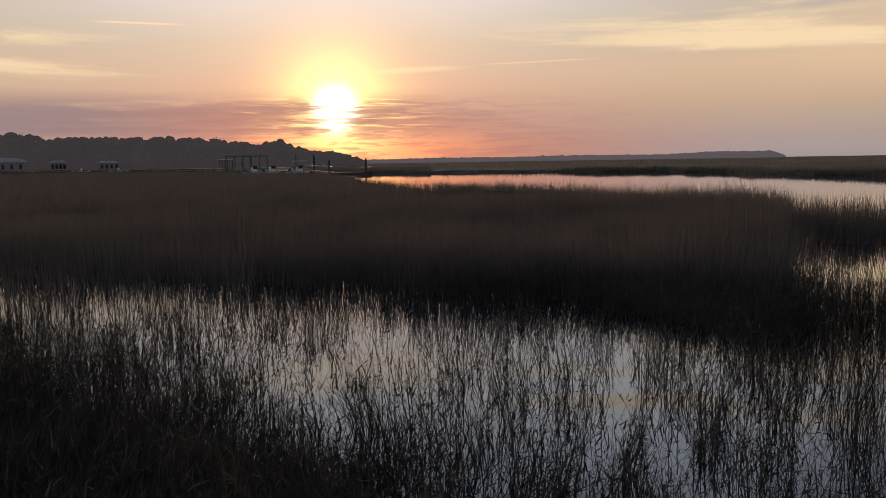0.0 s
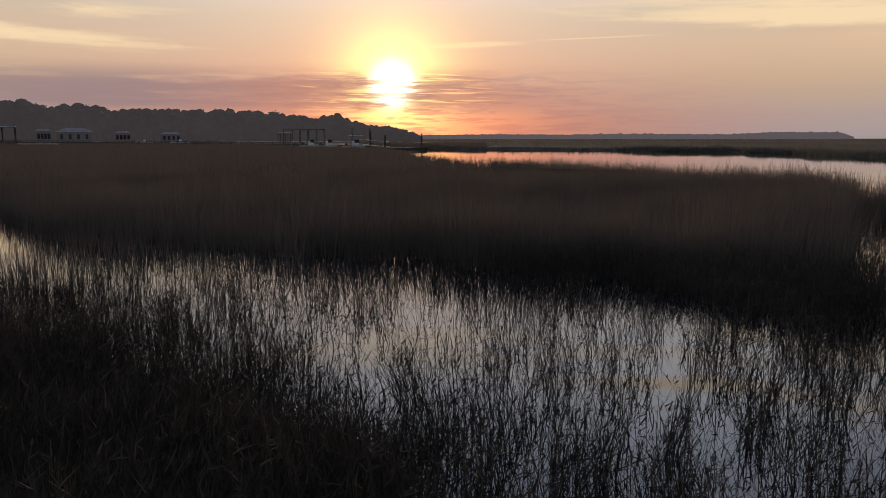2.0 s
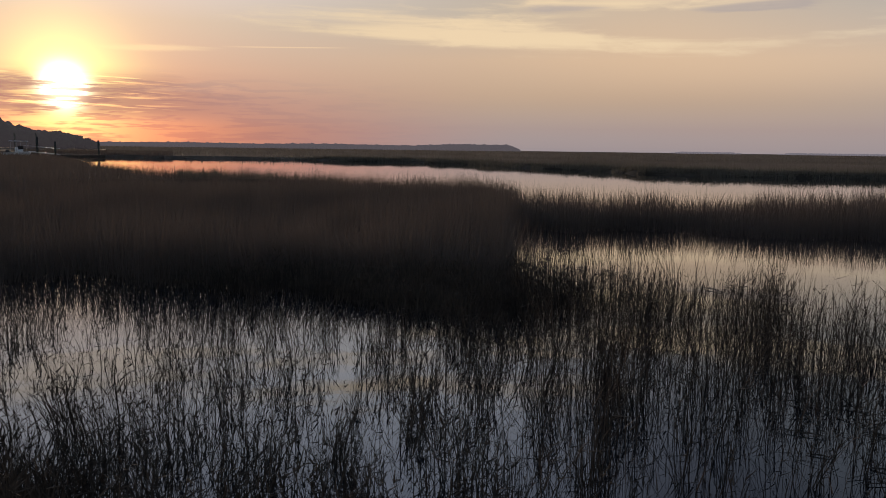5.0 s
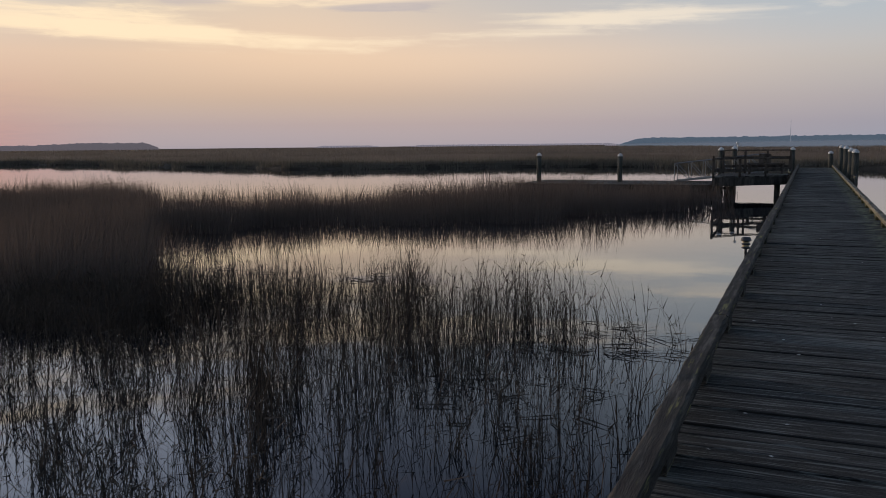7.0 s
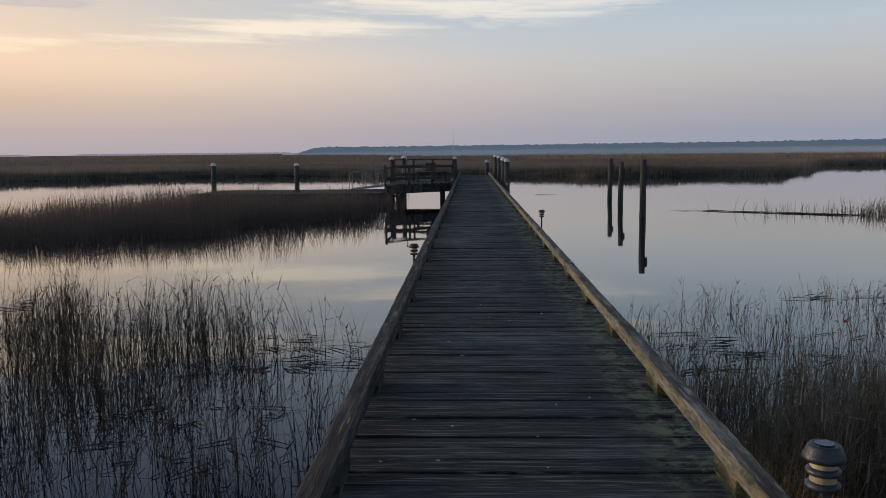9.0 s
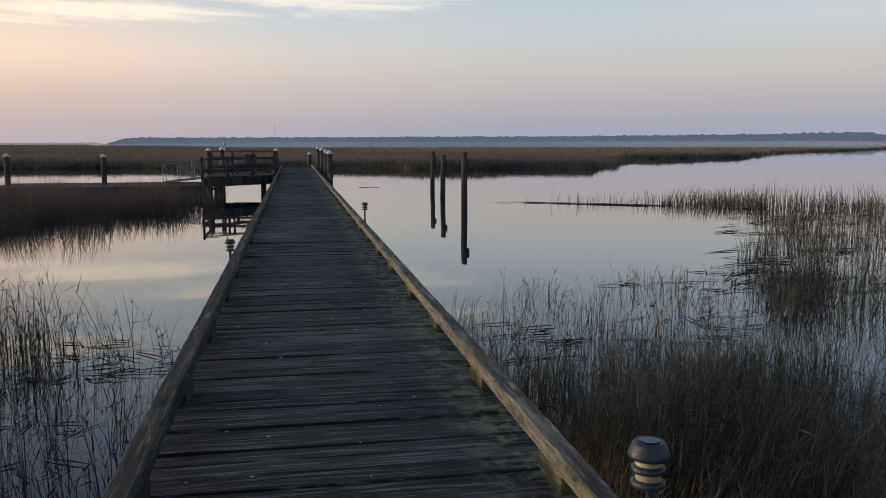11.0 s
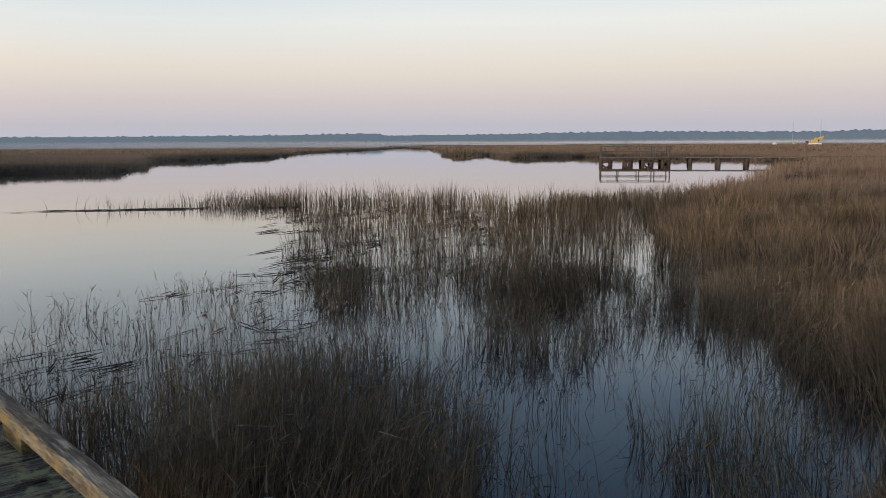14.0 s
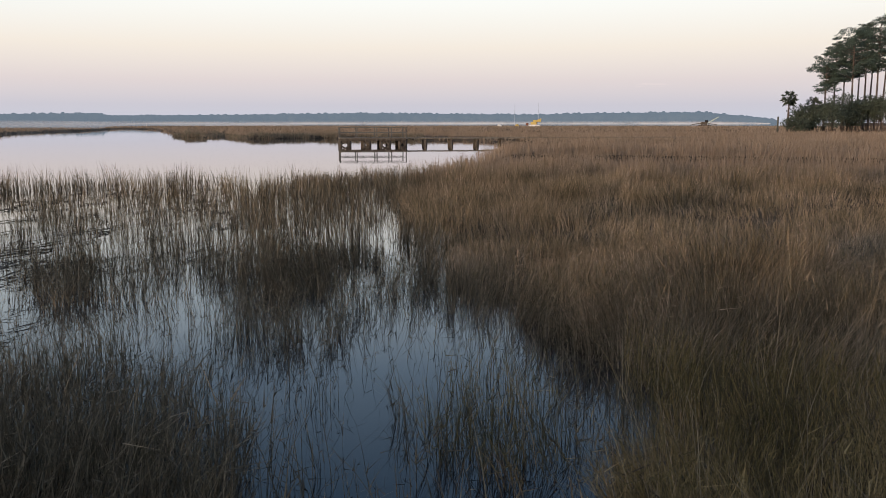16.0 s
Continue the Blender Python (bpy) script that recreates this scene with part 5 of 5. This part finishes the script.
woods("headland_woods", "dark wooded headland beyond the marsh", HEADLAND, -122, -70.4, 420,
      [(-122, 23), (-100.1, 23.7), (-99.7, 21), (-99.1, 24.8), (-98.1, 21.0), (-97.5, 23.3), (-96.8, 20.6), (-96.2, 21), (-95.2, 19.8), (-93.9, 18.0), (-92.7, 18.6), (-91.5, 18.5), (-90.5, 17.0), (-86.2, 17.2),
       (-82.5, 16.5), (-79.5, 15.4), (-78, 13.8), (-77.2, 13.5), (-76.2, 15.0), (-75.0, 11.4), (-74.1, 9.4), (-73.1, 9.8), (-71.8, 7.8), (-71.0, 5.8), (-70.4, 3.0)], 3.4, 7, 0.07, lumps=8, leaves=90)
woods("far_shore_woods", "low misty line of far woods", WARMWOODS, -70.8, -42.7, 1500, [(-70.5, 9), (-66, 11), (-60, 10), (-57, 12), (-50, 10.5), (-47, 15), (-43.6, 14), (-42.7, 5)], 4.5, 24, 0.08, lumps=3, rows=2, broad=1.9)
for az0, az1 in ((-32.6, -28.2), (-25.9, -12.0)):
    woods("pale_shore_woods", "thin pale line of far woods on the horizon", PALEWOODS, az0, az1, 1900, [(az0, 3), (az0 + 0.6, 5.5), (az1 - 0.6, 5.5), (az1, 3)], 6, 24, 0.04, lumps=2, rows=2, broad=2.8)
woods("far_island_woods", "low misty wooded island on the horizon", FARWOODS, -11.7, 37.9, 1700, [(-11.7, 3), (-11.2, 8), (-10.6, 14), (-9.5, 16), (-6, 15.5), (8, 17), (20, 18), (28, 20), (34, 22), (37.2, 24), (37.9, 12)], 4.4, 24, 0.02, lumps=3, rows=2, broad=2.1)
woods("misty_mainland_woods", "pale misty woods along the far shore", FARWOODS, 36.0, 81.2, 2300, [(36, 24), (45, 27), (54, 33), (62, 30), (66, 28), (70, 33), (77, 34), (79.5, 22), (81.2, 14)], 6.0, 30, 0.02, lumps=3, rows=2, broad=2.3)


def mist_sheet(az0, az1, r, height, mat):
    """Upright glowing sheet that imitates mist at the foot of the far shore."""
    n = 40
    v = []
    for k in range(n + 1):
        x, y = at_heading(az0 + (az1 - az0) * k / n, r)
        v += [(x, y, -0.5), (x, y, height * min(1, (n - k) / 6 + 0.2, k / 8 + 0.2))]
    t = []
    for k in range(n):
        t += [(2 * k, 2 * k + 2, 2 * k + 3), (2 * k, 2 * k + 3, 2 * k + 1)]
    ob = new("backdrop", raw_mesh("backdrop", v, t, mat))
    ob.visible_shadow = False
    tagged(ob, "pale glowing sheet imitating mist at the foot of the far woods", "mist", kind="structure")


mist_sheet(39.0, 81.0, 2230, 8.0, MIST)
mist_sheet(-12.0, 39.5, 1650, 8.0, THIN_MIST)
# nearer sheet added to dull the bright strip of far water
mist_sheet(-12.0, 50.0, 640, 3.2, THIN_MIST)

# ------------------------------------------------------------------ boat dock on the far side of the left marsh


def boat_dock():
    d = thing("boat_lift_dock", "far timber dock with tall lift posts and a canopy", "dock")
    x0, y0 = at_heading(-79.4, 176)
    x1, y1 = at_heading(-74.6, 150)
    a, b = Vector((x0, y0, 0)), Vector((x1, y1, 0))
    u = (b - a).normalized()
    v = Vector((-u.y, u.x, 0))
    length = (b - a).length

    def at(s, w, z):
        return a + u * s + v * w + Vector((0, 0, z))

    part("deck", Solid().beam(at(0, 0, 0.85), at(length, 0, 0.85), 3.2, 0.16), TIMBER, d)
    for k in range(8):
        for w in (-1.4, 1.4):
            s = 0.4 + k * (length - 0.8) / 7
            part("pile", Solid().rod(at(s, w, -1), at(s, w, 0.85), 0.16, 0.15, 8), PILE, d)
    # paler than the other timber to imitate haze over the posts
    for s in (0.8, 4.8, 8.4, 11.6, length - 0.3):
        for w in (-1.7, 1.9):
            part("lift_post", Solid().rod(at(s, w, -1), at(s, w, 3.9), 0.13, 0.12, 8), PALE_TIMBER, d)
    for s0, s1 in ((0.8, 4.8), (4.8, 8.4), (8.4, 11.6)):
        for w in (-1.7, 1.9):
            part("lift_beam", Solid().beam(at(s0, w, 3.8), at(s1, w, 3.8), 0.14, 0.22), PALE_TIMBER, d)
    # the long walkway back to the shore
    sx_, sy_ = at_heading(-99.5, 420)
    c = Vector((sx_, sy_, 0.85))
    part("walkway", Solid().beam(c, at(0, 0, 0.85), 1.8, 0.16), TIMBER, d)
    part("walkway_rail", Solid().beam(c + Vector((0, 0, 0.45)), at(0, 0, 1.30), 0.1, 0.12), TIMBER, d)
    for k in range(60):
        p = c.lerp(at(0, 0, 0.85), (k + 0.5) / 60)
        part("walkway_pile", Solid().rod((p.x, p.y, -1), (p.x, p.y, 1.32), 0.16, 0.15, 6), PILE, d)
    g = thing("gangway", "pale far gangway sloping to a float", "gangway")
    e = Vector((*at_heading(-72.9, 143), 0.62))
    s = at(length, 0, 1.0)
    for w in (-0.5, 0.5):
        part("side_truss", Solid().beam(s + v * w, e + v * w, 0.06, 0.14).beam(s + v * w + Vector((0, 0, 0.9)), e + v * w + Vector((0, 0, 0.9)), 0.06, 0.08), ALU, g)
    part("tread", Solid().beam(s, e, 1.0, 0.05), ALU, g)
    f = thing("floating_dock", "far low float beside two piles", "floating dock")
    e2 = Vector((*at_heading(-70.3, 146), 0.3))
    part("hull", Solid().beam(e - Vector((0, 0, 0.35)), e2, 2.2, 0.5), TIMBER, f)
    for az, r, top in ((-74.0, 147, 3.3), (-73.0, 142, 2.6), (-70.5, 147, 2.9)):
        x, y = at_heading(az, r)
        p = thing("float_pile", "tall dark pile beside the float", "pile", "piles by the float", (x, y, 0))
        part("shaft", Solid().rod((0, 0, -1), (0, 0, top), 0.17, 0.15, 10), PILE, p, smooth=True)


def motor_boat(az, r, length, turn, canopy=True):
    x, y = at_heading(az, r)
    b = thing("motor_boat", "white motor boat with a small canopy", "boat", "moored boats", (x, y, 0.0), turn=turn)
    L, W = length / 2, length * 0.17
    hull = [(-L, -W, 0.75), (L * 0.4, -W, 0.85), (L, 0, 1.0), (L * 0.4, W, 0.85), (-L, W, 0.75), (-L, -W * 0.7, -0.1), (L * 0.3, -W * 0.6, -0.1), (L * 0.75, 0, 0.05), (L * 0.3, W * 0.6, -0.1), (-L, W * 0.7, -0.1)]
    part("hull", Solid().shape(hull, [[0, 1, 6, 5], [1, 2, 7, 6], [2, 3, 8, 7], [3, 4, 9, 8], [4, 0, 5, 9], [4, 3, 2, 1, 0], [5, 6, 7, 8, 9]]), BOATWHITE, b)
    console = part("console", Solid().box(-0.5, 0.4, -0.45, 0.45, 0.8, 1.6, 0.05), BOATWHITE, b)
    part("windscreen", Solid().box(0.4, 0.44, -0.42, 0.42, 1.3, 1.85, 0.01), GLASS, console)
    part("engine", Solid().box(-L - 0.45, -L - 0.02, -0.22, 0.22, 0.35, 1.25, 0.06), BLACK, b)
    if canopy:
        canopy_top = part("canopy", Solid().box(-1.3, 1.0, -0.95, 0.95, 2.55, 2.65, 0.03), BOATWHITE, b, "white canopy")
        for px in (-1.1, 0.8):
            for py in (-0.8, 0.8):
                part("canopy_post", Solid().rod((px, py, 0.8), (px, py, 2.56), 0.03, 0.03, 6), ALU, canopy_top)


boat_dock()
motor_boat(-75.0, 147, 7.0, 12)
motor_boat(-78.0, 158, 5.5, 20, False)
motor_boat(-76.8, 153, 6.0, 16, False)


def shore_house(az, r, wide, high, roof, turn, label, open_sides=False):
    x, y = at_heading(az, r)
    h = thing("boathouse" if open_sides else "shore_house", label, "house", "buildings on the far shore", (x, y, 0.2), turn=-az + turn)
    d = wide * 0.5
    if open_sides:
        for px in np.linspace(-wide / 2 + 0.2, wide / 2 - 0.2, 6):
            for py in (-d / 2 + 0.2, d / 2 - 0.2):
                part("post", Solid().rod((px, py, -1), (px, py, high), 0.14, 0.13, 8), PILE, h)
        part("deck", Solid().box(-wide / 2, wide / 2, -d / 2, d / 2, 0.5, 0.7, 0.02), TIMBER, h)
        part("roof", Solid().box(-wide / 2 - 0.3, wide / 2 + 0.3, -d / 2 - 0.3, d / 2 + 0.3, high, high + 0.28, 0.05), BOATWHITE, h, "flat white metal roof")
    else:
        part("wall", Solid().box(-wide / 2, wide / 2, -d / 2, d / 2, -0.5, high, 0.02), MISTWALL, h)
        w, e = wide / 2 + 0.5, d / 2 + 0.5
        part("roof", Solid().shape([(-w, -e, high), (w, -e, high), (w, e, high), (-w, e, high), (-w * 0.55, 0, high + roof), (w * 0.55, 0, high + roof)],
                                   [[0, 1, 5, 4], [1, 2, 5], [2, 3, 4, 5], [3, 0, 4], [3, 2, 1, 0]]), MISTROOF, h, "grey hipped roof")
        for k in range(4):
            px = -wide * 0.36 + k * wide * 0.24
            part("window", Solid().box(px - 0.5, px + 0.5, -d / 2 - 0.05, -d / 2 + 0.05, high * 0.35, high * 0.8, 0.01), GLASS, h)


shore_house(-97.8, 330, 20.5, 5.7, 0, 0, "long open boathouse with a flat white roof", True)
shore_house(-94.5, 360, 5, 4.6, 0.9, 5, "small shore building with a pale roof")
shore_house(-92.7, 370, 13, 4.3, 1.7, -6, "low shore house with a wide grey roof")
shore_house(-89.9, 375, 6, 4.0, 0.8, 0, "small shore building with a pale roof")
shore_house(-87.0, 380, 8, 3.6, 0.9, 8, "low shore building with a pale roof")
shore_house(-79.7, 390, 6, 4.2, 0, 0, "small open boathouse with a flat white roof", True)
motor_boat(-98.2, 326, 8.0, 80)
motor_boat(-97.2, 326, 7.0, 95, False)
motor_boat(-88.6, 340, 7.0, 90, False)
motor_boat(-86.4, 340, 8.0, 80, False)
x, y = at_heading(-97.9, 322)
m = thing("flag_pole", "slim bare pole beside the boathouse", "pole", at=(x, y, 0))
part("shaft", Solid().rod((0, 0, -0.5), (0, 0, 9.6), 0.10, 0.06, 8), TIMBER, m)
x, y = at_heading(-100.0, 70)
m = thing("work_float", "low pale work float among the reeds", "float", "low floats", (x, y, 0), turn=100)
part("hull", Solid().box(-0.55, 0.55, -0.4, 0.4, 0.2, 0.62, 0.06), SIDING, m)
for az, r, wide in ((-95.6, 210, 3.0), (-94.4, 205, 5.6)):
    x, y = at_heading(az, r)
    p = thing("work_float", "low pale work float among the reeds", "float", "low floats", (x, y, 0), turn=-az)
    part("hull", Solid().box(-wide / 2, wide / 2, -0.9, 0.9, 0.45, 0.95, 0.06), BOATWHITE, p)
    part("deck", Solid().box(-wide / 2 + 0.1, wide / 2 - 0.1, -0.8, 0.8, 0.95, 1.0, 0.01), SIDING, p)

# ------------------------------------------------------------------ machines and masts on the far marsh


def amphibious_digger(az, r, turn, paint, boom_up):
    x, y = at_heading(az, r)
    m = thing("marsh_excavator", "far excavator standing on pontoon tracks in the marsh", "excavator", "machines on the marsh", (x, y, 0.5), turn=-az + turn)
    for py in (-1.3, 1.3):
        part("pontoon", Solid().box(-2.8, 2.8, py - 0.55, py + 0.55, -0.4, 0.75, 0.25), BOATWHITE if boom_up < 1 else TIMBER, m)
    body = part("body", Solid().box(-1.6, 1.2, -1.2, 1.2, 0.8, 2.1, 0.12), paint, m)
    part("cab", Solid().box(0.2, 1.5, 0.15, 1.15, 1.2, 2.9, 0.1), GLASS, body, "dark glazed cab")
    if boom_up > 1:
        part("boom", Solid().beam((0.8, -0.3, 1.2), (6.2, -0.3, 4.4), 0.4, 0.5), PALEGREEN, m, "pale green raised boom")
        part("arm", Solid().beam((-1.6, 0, 1.4), (-5.8, 0, 0.9), 0.3, 0.4), TIMBER, m)
        part("counter_arm", Solid().beam((1.2, 0, 1.3), (5.6, 0, 0.9), 0.3, 0.35), TIMBER, m)
    else:
        part("engine_cover", Solid().box(-0.4, 3.2, -1.1, 1.1, 2.1, 3.0, 0.15), paint, m)
        part("boom", Solid().beam((1.6, -0.3, 2.8), (3.4, -0.3, 3.5), 0.5, 0.6), paint, m)
        part("bucket", Solid().box(-3.9, -2.6, -0.7, 0.5, 0.5, 1.6, 0.15), RUST, m, "rust-red bucket")


amphibious_digger(65.75, 400, 0, YELLOW, 0)
amphibious_digger(76.9, 420, 0, TIMBER, 2)
for az, r, top in ((-1.16, 1560, 40.5), (64.5, 1500, 34.5), (66.1, 1500, 37.5)):
    x, y = at_heading(az, r)
    m = thing("radio_mast", "thin far radio mast above the trees", "mast", "far radio masts", (x, y, 0))
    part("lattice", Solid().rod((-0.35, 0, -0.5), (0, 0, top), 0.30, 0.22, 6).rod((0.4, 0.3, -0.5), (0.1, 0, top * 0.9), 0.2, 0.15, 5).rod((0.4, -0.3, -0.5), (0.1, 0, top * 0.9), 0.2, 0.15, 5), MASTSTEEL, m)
x, y = at_heading(81.15, 150)
post = thing("marker_post", "lone dark post at the edge of the point", "post", at=(x, y, 0))
part("shaft", Solid().rod((0, 0, -0.5), (0.1, 0, 3.2), 0.16, 0.13, 8), PILE, post)
for az, r in ((63.4, 380), (64.6, 410)):
    x, y = at_heading(az, r)
    b = thing("marker_buoy", "small pale float lying on the marsh", "float", at=(x, y, 0.6))
    part("body", Solid().lathe([(0.5, -0.3), (1.0, 0.0), (1.0, 0.5), (0.4, 0.9)], 10), YELLOW if az > 64 else BOATWHITE, b)

# ------------------------------------------------------------------ small floating things
red = thing("plastic_float", "small red plastic float among the reeds", "float", at=(4.77, 10.51, 0.0))
part("body", Solid().rod((-0.03, 0.01, 0.004), (0.03, -0.01, 0.006), 0.010, 0.008, 10), RED, red, smooth=True)
stick = thing("driftwood_stick", "thin dark stick floating on the creek", "stick", at=(3.75, 41.5, 0.0))
part("body", Solid().rod((-0.5, 0.03, 0.004), (0.5, -0.05, 0.004), 0.010, 0.005, 6, 3, 0.008), TIMBER, stick)

# ------------------------------------------------------------------ shell chips and droppings on the planks
n = 70
cx = rng.uniform(LEFT + 0.2, RIGHT - 0.2, n)
cy = 1.2 + rng.uniform(0, 1, n) ** 1.6 * 20
vs, fs = [], []
for k in range(n):
    s = rng.uniform(0.003, 0.009) * (1 + 0.6 * (rng.random() < 0.15))
    e = 1 + rng.random() * 1.4
    a = rng.uniform(0, 6.28)
    o = len(vs)
    for j in range(6):
        q = a + j * math.pi / 3
        vs.append((cx[k] + math.cos(q) * s * e * rng.uniform(0.6, 1.1), cy[k] + math.sin(q) * s * rng.uniform(0.5, 1.0), DECK + 0.002))
    vs.append((cx[k], cy[k], DECK + 0.006))
    fs += [(o + j, o + (j + 1) % 6, o + 6) for j in range(6)]
tagged(new("shell_chips", raw_mesh("shell_chips", vs, fs, CHIP)), "small white shell chips scattered on the planks", "shell chips", kind="stuff")

# ------------------------------------------------------------------ boardwalk planks


def worn_plank(x0, x1, y0, w, top):
    """A board with a cupped face and uneven, splintered edges."""
    n = 7
    s, verts, faces = Solid(), [], []
    bow, twist = random.uniform(-0.004, 0.004), random.uniform(-0.003, 0.003)
    for i in range(n + 1):
        u = i / n
        x = x0 + (x1 - x0) * u
        z = top + bow * math.sin(math.pi * u) + random.uniform(-0.0015, 0.0015)
        a, b = random.uniform(0, 0.003), random.uniform(0, 0.003)
        k = twist * (u - 0.5)
        verts += [(x, y0 + a, top - 0.044), (x, y0 + a, z - 0.004 - k), (x, y0 + a + 0.009, z - k), (x, y0 + w / 2, z - 0.0025),
                  (x, y0 + w - b - 0.009, z + k), (x, y0 + w - b, z - 0.004 + k), (x, y0 + w - b, top - 0.044)]
    for i in range(n):
        for j in range(7):
            p, q = i * 7 + j, i * 7 + (j + 1) % 7
            faces.append([p, q, q + 7, p + 7])
    faces += [list(range(7))[::-1], list(range(n * 7, n * 7 + 7))]
    return s.shape(verts, [f[::-1] for f in faces])


plank_meshes = [worn_plank(LEFT + random.uniform(-0.02, 0.015), RIGHT + random.uniform(-0.025, 0.02), 0, 0.1425 + random.uniform(-0.004, 0.002), 0).mesh("plank", PLANK) for k in range(16)]
y, count, rest = -3.9 - 0.1455 * 67, 0, Solid()
while y < END - 0.1:
    dz, turn, tip = random.uniform(-0.004, 0.003), random.uniform(-0.12, 0.12), random.uniform(-0.7, 0.7)
    if y > -3.95 and count < 300:
        part("plank", random.choice(plank_meshes), PLANK, boardwalk, "", pose(0, y, DECK + dz, tip, 0, turn))
    else:
        rest.box(LEFT, RIGHT, y, y + 0.138, DECK - 0.044, DECK + dz, 0.006)
    count += y > -3.95
    y += 0.1455
tagged(part("far_planks", rest, PLANK, boardwalk), kind="stuff")
